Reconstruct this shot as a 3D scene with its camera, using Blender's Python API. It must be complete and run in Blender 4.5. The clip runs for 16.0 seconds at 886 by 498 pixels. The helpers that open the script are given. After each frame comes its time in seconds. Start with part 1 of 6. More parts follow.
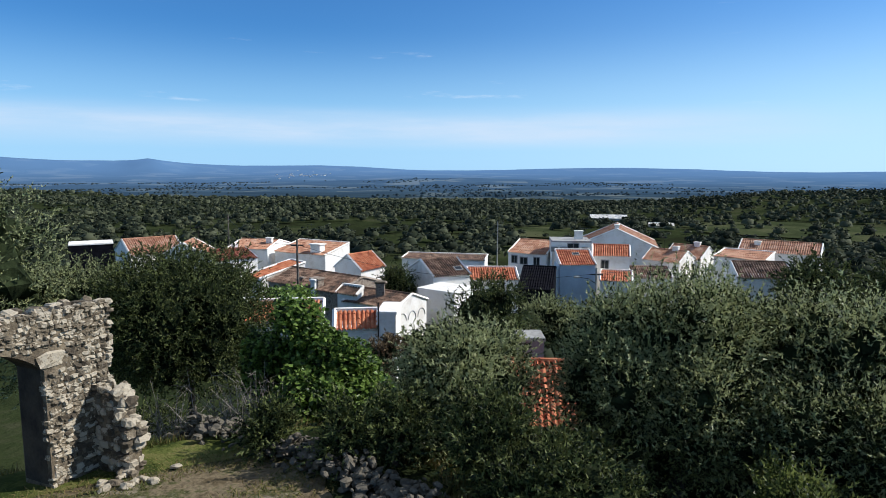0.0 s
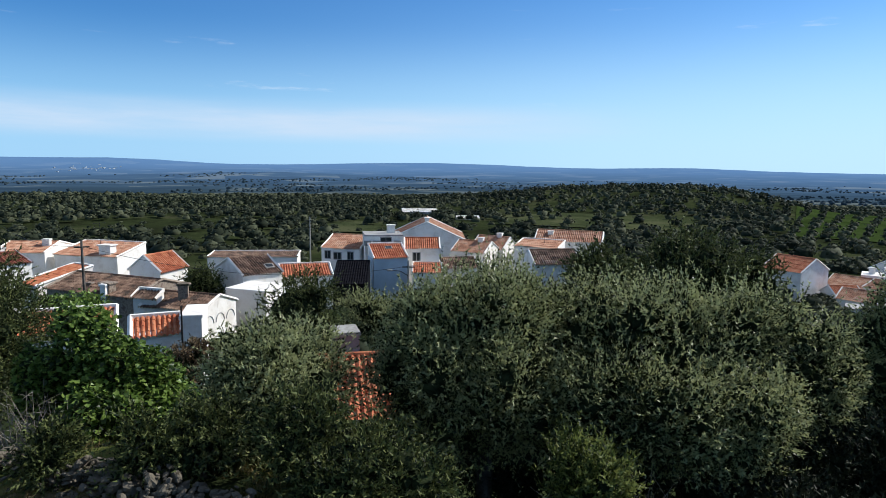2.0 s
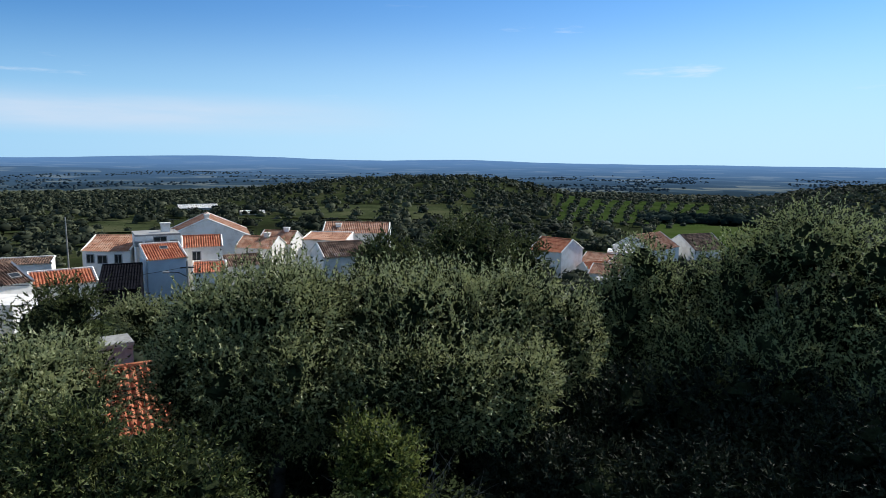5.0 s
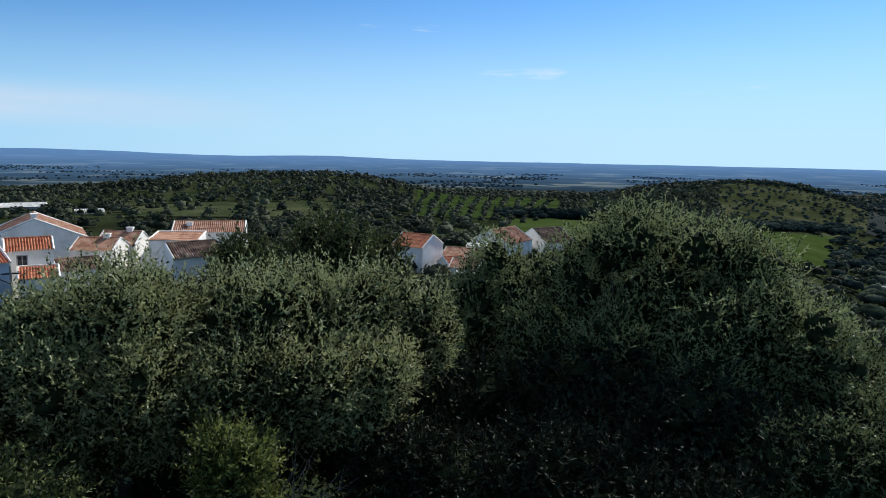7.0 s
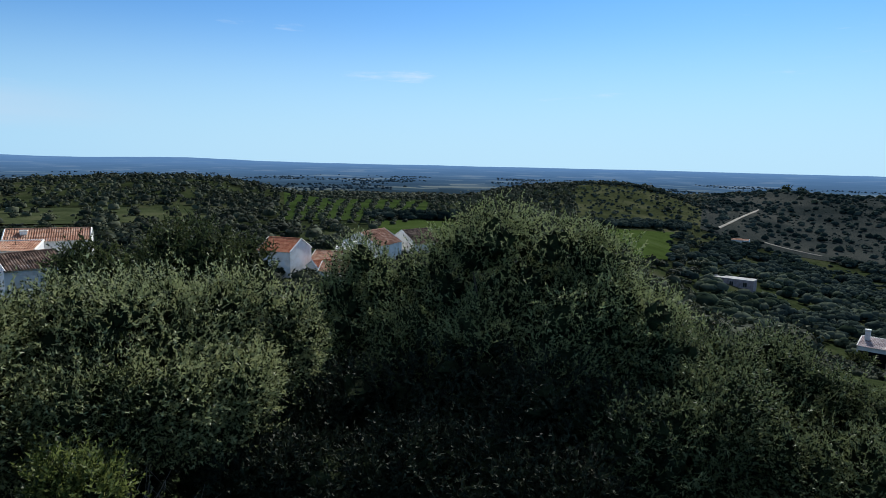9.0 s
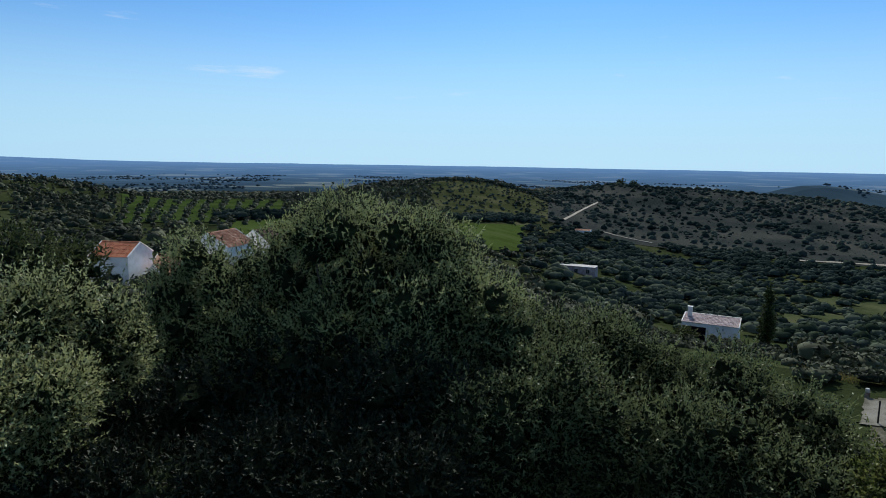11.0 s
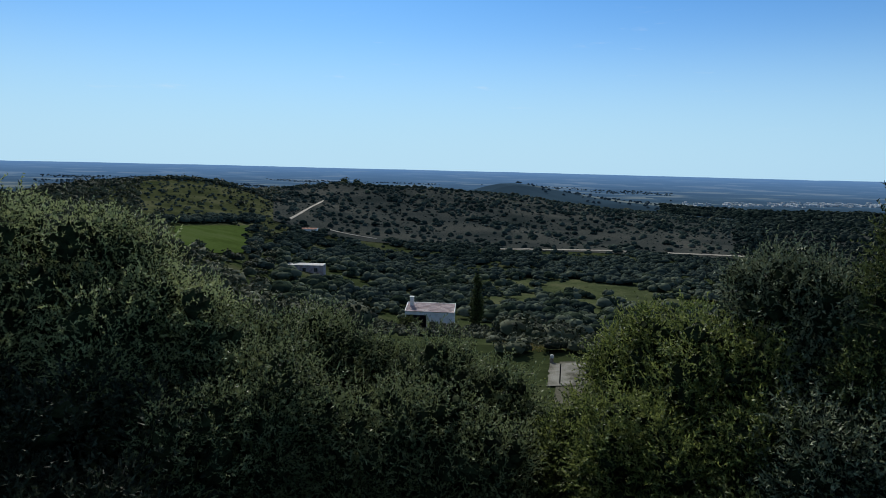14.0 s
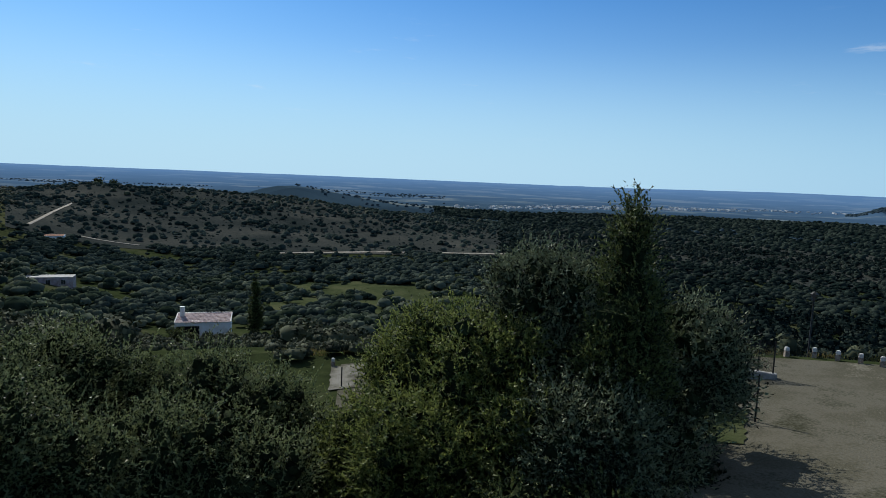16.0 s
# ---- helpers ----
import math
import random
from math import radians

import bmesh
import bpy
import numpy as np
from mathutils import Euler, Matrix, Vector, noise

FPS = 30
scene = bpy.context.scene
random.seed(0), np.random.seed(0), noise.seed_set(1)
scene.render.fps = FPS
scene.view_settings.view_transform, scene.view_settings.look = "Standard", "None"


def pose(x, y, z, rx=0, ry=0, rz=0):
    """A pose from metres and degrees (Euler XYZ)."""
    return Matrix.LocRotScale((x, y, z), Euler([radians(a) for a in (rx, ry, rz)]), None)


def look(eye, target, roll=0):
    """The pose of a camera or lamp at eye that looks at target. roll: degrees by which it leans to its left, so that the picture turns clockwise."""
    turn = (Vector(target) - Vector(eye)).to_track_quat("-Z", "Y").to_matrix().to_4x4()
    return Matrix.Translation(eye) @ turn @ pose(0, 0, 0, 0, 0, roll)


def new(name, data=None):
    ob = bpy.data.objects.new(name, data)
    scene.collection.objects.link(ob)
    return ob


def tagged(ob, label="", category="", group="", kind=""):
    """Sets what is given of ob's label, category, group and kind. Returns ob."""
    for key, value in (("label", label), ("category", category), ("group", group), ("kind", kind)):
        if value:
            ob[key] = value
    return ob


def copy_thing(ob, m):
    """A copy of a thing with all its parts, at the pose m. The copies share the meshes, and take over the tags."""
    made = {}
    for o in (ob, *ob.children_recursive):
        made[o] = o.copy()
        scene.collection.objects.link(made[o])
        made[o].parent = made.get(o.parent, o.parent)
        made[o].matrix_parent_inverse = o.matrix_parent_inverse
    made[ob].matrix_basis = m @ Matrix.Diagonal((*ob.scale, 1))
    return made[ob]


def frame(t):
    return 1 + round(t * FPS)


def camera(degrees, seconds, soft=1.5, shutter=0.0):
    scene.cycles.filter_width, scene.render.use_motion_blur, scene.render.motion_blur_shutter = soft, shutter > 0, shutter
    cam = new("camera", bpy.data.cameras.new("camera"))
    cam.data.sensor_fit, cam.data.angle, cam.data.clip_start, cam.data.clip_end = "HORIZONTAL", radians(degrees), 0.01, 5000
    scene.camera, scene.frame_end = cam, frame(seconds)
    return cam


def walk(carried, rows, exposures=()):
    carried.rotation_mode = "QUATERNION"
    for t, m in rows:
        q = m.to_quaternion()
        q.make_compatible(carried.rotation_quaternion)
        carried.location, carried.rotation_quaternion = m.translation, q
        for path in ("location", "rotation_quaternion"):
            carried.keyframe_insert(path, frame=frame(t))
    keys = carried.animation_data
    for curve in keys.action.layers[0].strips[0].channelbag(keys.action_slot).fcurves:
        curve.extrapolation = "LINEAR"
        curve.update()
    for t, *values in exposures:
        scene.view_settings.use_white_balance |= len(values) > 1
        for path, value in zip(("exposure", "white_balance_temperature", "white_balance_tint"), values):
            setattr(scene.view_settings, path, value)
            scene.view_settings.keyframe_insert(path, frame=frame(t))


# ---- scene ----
cam = camera(69.6, 16.0, soft=0.35)
EYE = 10.0
ROWS = [
    (0.0, 0.000, 0.000, 0.000, 25.31, -7.32, 0.25),
    (0.5, 0.014, 0.002, 0.001, 21.38, -7.64, 0.48),
    (1.0, 0.019, -0.002, 0.011, 17.12, -7.62, 0.54),
    (1.5, 0.043, -0.032, 0.022, 12.93, -7.88, 0.77),
    (2.0, 0.084, -0.038, 0.021, 8.57, -7.66, 0.76),
    (2.5, 0.114, -0.050, 0.020, 3.69, -7.88, 1.04),
    (3.0, 0.140, -0.085, 0.028, 0.03, -8.24, 0.86),
    (5.5, 0.280, -0.397, 0.090, -13.51, -7.99, 0.68),
    (6.0, 0.296, -0.457, 0.105, -17.11, -7.90, 0.76),
    (6.5, 0.321, -0.509, 0.115, -19.83, -8.02, 0.97),
    (7.0, 0.350, -0.555, 0.115, -22.71, -8.27, 1.14),
    (7.5, 0.369, -0.586, 0.117, -25.81, -7.98, 1.02),
    (8.0, 0.405, -0.610, 0.124, -29.00, -8.24, 1.35),
    (8.5, 0.424, -0.640, 0.138, -31.55, -8.09, 0.67),
    (9.0, 0.460, -0.679, 0.122, -34.38, -7.83, 1.30),
    (11.5, 1.105, -0.941, -0.157, -50.65, -7.47, 1.03),
    (12.0, 1.239, -0.955, -0.194, -54.36, -6.92, 1.46),
    (12.5, 1.361, -0.958, -0.220, -57.51, -7.00, 1.48),
    (13.0, 1.476, -0.997, -0.230, -60.57, -7.14, 1.74),
    (13.5, 1.586, -1.052, -0.236, -64.77, -7.02, 1.79),
    (14.0, 1.681, -1.075, -0.241, -71.26, -7.40, 1.43),
    (14.5, 1.722, -1.121, -0.238, -76.53, -7.36, 1.89),
    (15.0, 1.758, -1.172, -0.233, -80.65, -7.16, 2.05),
    (15.5, 1.874, -1.145, -0.249, -86.15, -7.02, 2.36),
    (16.0, 1.952, -1.187, -0.279, -90.87, -6.49, 2.42),
]
EXPOSURES = [(0.0, 0.08, 6120, 9), (3.0, 0.04, 6180, 9), (6.0, -0.02, 6150, 8), (9.0, -0.1, 6050, 7), (12.0, -0.16, 6150, 7), (16.0, -0.22, 6200, 7)]
walk(cam, [(t, pose(x, y, EYE + z, 90 + pitch, 0, yaw) @ pose(0, 0, 0, 0, 0, roll)) for t, x, y, z, yaw, pitch, roll in ROWS], EXPOSURES)

# ---- world and sun ----
SUN_AZ, SUN_EL = -58.0, 39.0


def heading(az):
    """Unit vector on the plan; az in degrees to the left of +y."""
    a = radians(az)
    return Vector((-math.sin(a), math.cos(a), 0.0))


world = bpy.data.worlds.new("world")
scene.world = world
world.use_nodes = True
wn = world.node_tree.nodes
wl = world.node_tree.links
sky = wn.new("ShaderNodeTexSky")
sky.sky_type = "NISHITA"
sky.sun_disc = False
sky.sun_elevation = radians(SUN_EL)
sky.sun_rotation = radians(-SUN_AZ)
sky.altitude = 300
sky.air_density, sky.dust_density, sky.ozone_density = 1.0, 0.5, 4.0
wn["Background"].inputs["Strength"].default_value = 0.10
# haze low over the plain, thicker towards the sun, a cloud bank in the north and thin wisps
SKY_UP = wn.new("ShaderNodeTexCoord").outputs["Generated"]


def sky_math(op, a, b=None, c=None):
    n = wn.new("ShaderNodeMath")
    n.operation, n.use_clamp = op, op == "MULTIPLY"
    for k, v in enumerate((a, b, c)):
        if isinstance(v, (int, float)):
            n.inputs[k].default_value = v
        elif v is not None:
            wl.new(v, n.inputs[k])
    return n.outputs[0]


def sky_range(v, lo, hi):
    n = wn.new("ShaderNodeMapRange")
    n.interpolation_type = "SMOOTHSTEP"
    n.inputs["From Min"].default_value, n.inputs["From Max"].default_value = lo, hi
    wl.new(v, n.inputs["Value"])
    return n.outputs[0]


def sky_noise(scale, stretch, detail, lo, hi, shift=0.0):
    mp = wn.new("ShaderNodeMapping")
    mp.inputs["Scale"].default_value = (1.0, 1.0, stretch)
    mp.inputs["Location"].default_value = (shift, shift, 0)
    wl.new(SKY_UP, mp.inputs["Vector"])
    cn = wn.new("ShaderNodeTexNoise")
    cn.inputs["Scale"].default_value, cn.inputs["Detail"].default_value, cn.inputs["Roughness"].default_value = scale, detail, 0.6
    wl.new(mp.outputs["Vector"], cn.inputs["Vector"])
    return sky_range(cn.outputs["Fac"], lo, hi)


def towards(az):
    n = wn.new("ShaderNodeVectorMath")
    n.operation = "DOT_PRODUCT"
    n.inputs[1].default_value = heading(az)
    wl.new(SKY_UP, n.inputs[0])
    return n.outputs["Value"]


def sky_mix(base, colour, fac):
    n = wn.new("ShaderNodeMix")
    n.data_type = "RGBA"
    n.inputs["B"].default_value = (*colour, 1)
    wl.new(base, n.inputs["A"])
    wl.new(fac, n.inputs["Factor"])
    return n.outputs["Result"]


sp = wn.new("ShaderNodeSeparateXYZ")
wl.new(SKY_UP, sp.inputs[0])
SKY_Z = sp.outputs["Z"]
tint = wn.new("ShaderNodeMix")
tint.data_type, tint.blend_type = "RGBA", "MULTIPLY"
tint.inputs["Factor"].default_value = 1.0
tint.inputs["B"].default_value = (0.42, 0.82, 1.16, 1)
wl.new(sky.outputs[0], tint.inputs["A"])
low = sky_range(SKY_Z, 0.21, 0.0)
near_sun = sky_range(towards(SUN_AZ), -0.2, 1.0)
glow = sky_math("MULTIPLY", sky_range(SKY_Z, 0.32, 0.0), sky_math("MULTIPLY", near_sun, 0.5))
hazed = sky_mix(tint.outputs["Result"], (4.2, 6.9, 9.5), sky_math("MULTIPLY", low, 0.85))
hazed = sky_mix(hazed, (7.3, 9.5, 10.5), glow)
bank = sky_math("MULTIPLY", sky_math("MULTIPLY", sky_range(SKY_Z, 0.022, 0.05), sky_range(SKY_Z, 0.098, 0.06)), sky_range(towards(38), 0.62, 0.95))
bank = sky_math("MULTIPLY", bank, sky_math("MULTIPLY_ADD", sky_noise(2.2, 9.0, 6, 0.35, 0.65), 0.55, 0.45))
hazed = sky_mix(hazed, (6.6, 7.5, 8.7), sky_math("MULTIPLY", bank, 0.8))
wisp = sky_math("MULTIPLY", sky_noise(5.0, 7.0, 7, 0.62, 0.78, 4.7), sky_math("MULTIPLY", sky_range(SKY_Z, 0.05, 0.10), sky_range(SKY_Z, 0.26, 0.18)))
hazed = sky_mix(hazed, (8.6, 9.0, 9.6), sky_math("MULTIPLY", wisp, 0.45))
hazed = sky_mix(hazed, (3.3, 3.8, 4.4), sky_math("MULTIPLY", sky_range(SKY_Z, 0.28, 0.6), 0.6))
wl.new(hazed, wn["Background"].inputs["Color"])

sun_dir = heading(SUN_AZ) * math.cos(radians(SUN_EL)) + Vector((0, 0, math.sin(radians(SUN_EL))))
sun = new("sun", bpy.data.lights.new("sun", "SUN"))
sun.data.energy = 5.0
sun.data.angle = radians(0.5)
sun.data.color = (1.0, 0.935, 0.84)
sun.matrix_world = look(sun_dir * 50, (0, 0, 0))


# ---- materials ----
def material(name, tones, scale=3.0, fine=40.0, rough=0.85, bump=0.3, bump_scale=30.0, island=0.0, objrand=0.0, translucent=0.0, metal=0.0, spec=0.3, spread=(0.35, 0.65)):
    """Procedural surface: tones are mixed by coarse and fine noise; island/objrand shift brightness per piece."""
    m = bpy.data.materials.new(name)
    m.use_nodes = True
    n, l = m.node_tree.nodes, m.node_tree.links
    b = n["Principled BSDF"]
    b.inputs["Roughness"].default_value = rough
    b.inputs["Metallic"].default_value = metal
    b.inputs["Specular IOR Level"].default_value = spec
    geo = n.new("ShaderNodeNewGeometry")
    n1 = n.new("ShaderNodeTexNoise")
    n1.inputs["Scale"].default_value = scale
    n1.inputs["Detail"].default_value = 6
    n2 = n.new("ShaderNodeTexNoise")
    n2.inputs["Scale"].default_value = fine
    n2.inputs["Detail"].default_value = 3
    l.new(geo.outputs["Position"], n1.inputs["Vector"])
    l.new(geo.outputs["Position"], n2.inputs["Vector"])
    add = n.new("ShaderNodeMath")
    add.operation = "MULTIPLY_ADD"
    l.new(n2.outputs["Fac"], add.inputs[0])
    add.inputs[1].default_value = 0.35
    l.new(n1.outputs["Fac"], add.inputs[2])
    fac = add.outputs[0]
    off = 0.175
    if island or objrand:
        src = geo.outputs["Random Per Island"]
        if objrand:
            oi = n.new("ShaderNodeObjectInfo")
            src = oi.outputs["Random"]
        a2 = n.new("ShaderNodeMath")
        a2.operation = "MULTIPLY_ADD"
        l.new(src, a2.inputs[0])
        a2.inputs[1].default_value = island or objrand
        l.new(fac, a2.inputs[2])
        fac = a2.outputs[0]
        off += (island or objrand) * 0.5
    ramp = n.new("ShaderNodeValToRGB")
    l.new(fac, ramp.inputs["Fac"])
    els = ramp.color_ramp.elements
    k = len(tones)
    while len(els) < k:
        els.new(0.5)
    wide = 1 + (island or objrand) * 0.8
    for i, (e, c) in enumerate(zip(els, tones)):
        p = spread[0] + (spread[1] - spread[0]) * (i / max(1, k - 1))
        e.position = min(1.0, max(0.0, 0.5 + (p - 0.5) * wide + off))
        e.color = (*c, 1)
    l.new(ramp.outputs["Color"], b.inputs["Base Color"])
    if bump:
        nb = n.new("ShaderNodeTexNoise")
        nb.inputs["Scale"].default_value = bump_scale
        nb.inputs["Detail"].default_value = 5
        l.new(geo.outputs["Position"], nb.inputs["Vector"])
        bu = n.new("ShaderNodeBump")
        bu.inputs["Strength"].default_value = bump
        bu.inputs["Distance"].default_value = 0.6 / bump_scale
        l.new(nb.outputs["Fac"], bu.inputs["Height"])
        l.new(bu.outputs["Normal"], b.inputs["Normal"])
    if translucent:
        tr = n.new("ShaderNodeBsdfTranslucent")
        l.new(ramp.outputs["Color"], tr.inputs["Color"])
        mx = n.new("ShaderNodeMixShader")
        mx.inputs["Fac"].default_value = translucent
        l.new(b.outputs[0], mx.inputs[1])
        l.new(tr.outputs[0], mx.inputs[2])
        l.new(mx.outputs[0], n["Material Output"].inputs["Surface"])
    return m


M = {}
M["ground"] = material("meadow_ground", [(0.018, 0.022, 0.011), (0.025, 0.033, 0.014), (0.034, 0.044, 0.018), (0.050, 0.054, 0.028)], 0.05, 0.8, bump=0.6, bump_scale=4, spec=0.0)
M["field"] = material("green_field", [(0.022, 0.036, 0.010), (0.032, 0.052, 0.014), (0.042, 0.060, 0.020)], 0.04, 0.6, bump=0.3, bump_scale=3, spec=0.0)
M["lush_field"] = material("lush_pasture", [(0.036, 0.054, 0.014), (0.046, 0.069, 0.018), (0.056, 0.076, 0.026)], 0.05, 0.6, bump=0.3, bump_scale=3, spec=0.0)
M["earth"] = material("dry_earth", [(0.11, 0.085, 0.05), (0.19, 0.15, 0.095), (0.065, 0.070, 0.026), (0.24, 0.20, 0.14)], 1.2, 9, bump=0.8, bump_scale=8, spec=0.04)
M["grass"] = material("dry_grass", [(0.07, 0.09, 0.02), (0.14, 0.14, 0.04), (0.22, 0.17, 0.07)], 0.9, 4, bump=0, island=0.5, translucent=0.3)
M["stone"] = material("weathered_stone", [(0.07, 0.055, 0.038), (0.22, 0.18, 0.125), (0.40, 0.345, 0.26)], 5, 30, bump=0.7, bump_scale=25, objrand=0.6)
# Darker copy of stone: the tree shade on the wall is in the tones.
M["fieldstone"] = material("shaded_fieldstone", [(0.020, 0.017, 0.011), (0.052, 0.043, 0.030), (0.12, 0.105, 0.080)], 5, 30, bump=0.7, bump_scale=25, objrand=0.6)
M["bank"] = material("dry_grass_bank", [(0.04, 0.055, 0.014), (0.10, 0.115, 0.03), (0.17, 0.15, 0.06)], 0.9, 9, bump=0.8, bump_scale=14, spec=0.04)
M["blue_wash"] = material("blue_limewash", [(0.50, 0.56, 0.61), (0.58, 0.65, 0.70)], 0.9, 6, bump=0.15, bump_scale=12)
M["pink_wash"] = material("pinkish_render", [(0.26, 0.20, 0.20), (0.42, 0.35, 0.35)], 0.9, 6, bump=0.2, bump_scale=12)
M["rough_pasture"] = material("rough_pasture", [(0.032, 0.041, 0.019), (0.048, 0.059, 0.027), (0.074, 0.080, 0.040)], 0.06, 0.7, bump=0.4, bump_scale=3, spec=0.0)
M["dry_hill"] = material("dry_hill_grass", [(0.030, 0.036, 0.016), (0.046, 0.053, 0.024), (0.074, 0.077, 0.040)], 0.05, 0.6, bump=0.5, bump_scale=3, spec=0.0)
M["mortar"] = material("old_mortar", [(0.07, 0.054, 0.036), (0.20, 0.158, 0.105)], 6, 30, bump=0.8, bump_scale=20)
# Plaster tones lowered: the shade inside the arch is in the colour.
M["plaster"] = material("worn_shaded_plaster", [(0.03, 0.022, 0.016), (0.08, 0.06, 0.042)], 2, 14, bump=0.4, bump_scale=14)
M["metal"] = material("dark_painted_metal", [(0.02, 0.02, 0.02), (0.04, 0.04, 0.04)], 6, 30, rough=0.5, metal=0.5, bump=0)
M["concrete"] = material("concrete", [(0.25, 0.24, 0.22), (0.38, 0.37, 0.34)], 3, 20, bump=0.3)
M["dry_leaf"] = material("dry_brown_brush", [(0.05, 0.035, 0.02), (0.12, 0.085, 0.045), (0.22, 0.16, 0.09)], 1.2, 9, bump=0, island=0.7, translucent=0.2)
# Skin green taken down for the shade that the plant stands in.
M["pear"] = material("prickly_pear_skin", [(0.010, 0.022, 0.008), (0.022, 0.040, 0.015)], 3, 20, rough=0.5, bump=0.2)
# Near-black in place of shade on a roof, its walls and a porch.
M["roof_dark"] = material("near_black", [(0.004, 0.004, 0.006), (0.010, 0.010, 0.014)], 2, 9, rough=0.9, spec=0.05)
# Soil tones carry a blue-grey distance haze in the colour.
M["hazed_heath_soil"] = material("hazed_heath_soil", [(0.020, 0.026, 0.025), (0.033, 0.038, 0.036), (0.045, 0.049, 0.044), (0.064, 0.065, 0.057)], 0.02, 0.5, bump=0.9, bump_scale=1, spec=0.0, spread=(0.3, 0.7))
# White walls greyed, so that the haze sits in the base colour.
M["far_wall"] = material("hazy_far_wall", [(0.42, 0.44, 0.45), (0.58, 0.58, 0.57)], 0.02, 0.1, bump=0)
M["twig"] = material("bare_twig", [(0.16, 0.14, 0.12), (0.28, 0.25, 0.22)], 4, 30, bump=0)


def plain_material():
    """The far plain: a patchwork of fields and woods, haze mixed into the colour."""
    m = bpy.data.materials.new("far_plain")
    m.use_nodes = True
    n, l = m.node_tree.nodes, m.node_tree.links
    b = n["Principled BSDF"]
    b.inputs["Roughness"].default_value = 1.0
    b.inputs["Specular IOR Level"].default_value = 0.0
    geo = n.new("ShaderNodeNewGeometry")
    vo = n.new("ShaderNodeTexVoronoi")
    vo.inputs["Scale"].default_value = 0.0075
    l.new(geo.outputs["Position"], vo.inputs["Vector"])
    no = n.new("ShaderNodeTexNoise")
    no.inputs["Scale"].default_value = 0.004
    no.inputs["Detail"].default_value = 8
    l.new(geo.outputs["Position"], no.inputs["Vector"])
    bw = n.new("ShaderNodeRGBToBW")
    l.new(vo.outputs["Color"], bw.inputs[0])
    ad = n.new("ShaderNodeMath")
    ad.operation = "MULTIPLY_ADD"
    ad.inputs[1].default_value = 0.45
    l.new(bw.outputs[0], ad.inputs[0])
    l.new(no.outputs["Fac"], ad.inputs[2])
    ra = n.new("ShaderNodeValToRGB")
    ra.color_ramp.elements.new(0.5)
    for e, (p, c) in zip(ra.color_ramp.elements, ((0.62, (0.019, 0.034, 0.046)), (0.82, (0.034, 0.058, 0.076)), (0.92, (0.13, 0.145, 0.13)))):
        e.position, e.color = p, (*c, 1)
    l.new(ad.outputs[0], ra.inputs["Fac"])
    # Haze is painted in: the colour turns blue with distance from the origin.
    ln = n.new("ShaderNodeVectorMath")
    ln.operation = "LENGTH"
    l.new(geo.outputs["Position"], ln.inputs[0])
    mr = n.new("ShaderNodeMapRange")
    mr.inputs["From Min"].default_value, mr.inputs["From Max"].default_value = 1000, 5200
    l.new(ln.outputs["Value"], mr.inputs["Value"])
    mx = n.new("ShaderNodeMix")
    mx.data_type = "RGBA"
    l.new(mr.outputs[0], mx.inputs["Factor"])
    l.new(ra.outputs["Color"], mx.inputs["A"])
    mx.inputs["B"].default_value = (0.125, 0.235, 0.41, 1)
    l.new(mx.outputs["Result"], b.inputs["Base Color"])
    return m


M["plain"] = plain_material()
M["gravel"] = material("pale_gravel", [(0.045, 0.046, 0.030), (0.118, 0.111, 0.087), (0.078, 0.074, 0.053), (0.20, 0.188, 0.15)], 0.35, 9, bump=1.0, bump_scale=12, spec=0.0, spread=(0.25, 0.75))
M["pale_gravel"] = material("bare_pale_gravel", [(0.07, 0.066, 0.05), (0.16, 0.152, 0.125), (0.23, 0.22, 0.19)], 0.9, 18, bump=1.0, bump_scale=12, spec=0.0)
M["track"] = material("sandy_track", [(0.26, 0.23, 0.19), (0.38, 0.34, 0.28)], 0.2, 2, spec=0.04)
M["white"] = material("whitewash", [(0.76, 0.71, 0.64), (0.87, 0.83, 0.77), (0.91, 0.88, 0.83)], 0.9, 6, bump=0.15, bump_scale=12)
M["rubble"] = material("rubble_wall", [(0.20, 0.15, 0.11), (0.34, 0.28, 0.22), (0.14, 0.10, 0.08)], 3, 14, bump=0.8, bump_scale=9)
M["tile_orange"] = material("orange_tile", [(0.34, 0.095, 0.045), (0.45, 0.15, 0.068), (0.52, 0.22, 0.115)], 1.6, 9, rough=0.8)
M["tile_brown"] = material("brown_weathered_tile", [(0.05, 0.035, 0.026), (0.14, 0.082, 0.056), (0.28, 0.185, 0.13)], 1.4, 9, rough=0.85)
M["tile_pale"] = material("faded_tile", [(0.26, 0.12, 0.075), (0.40, 0.20, 0.12), (0.47, 0.30, 0.21)], 1.4, 9, rough=0.85)
M["tile_red"] = material("red_brown_tile", [(0.17, 0.055, 0.035), (0.28, 0.09, 0.05), (0.36, 0.15, 0.10)], 1.4, 9, rough=0.85)
M["bark"] = material("bark", [(0.07, 0.06, 0.05), (0.15, 0.13, 0.11)], 4, 30, bump=0.7, bump_scale=20)
M["olive"] = material("olive_leaf", [(0.024, 0.033, 0.010), (0.076, 0.092, 0.029), (0.35, 0.375, 0.18)], 0.8, 9, rough=0.45, bump=0, island=0.9, translucent=0.4, spec=0.27, spread=(0.38, 0.68))
M["oak"] = material("oak_leaf", [(0.012, 0.019, 0.007), (0.034, 0.049, 0.014), (0.11, 0.13, 0.042)], 2.0, 20, rough=0.6, bump=0, island=0.8, translucent=0.2, spec=0.18)
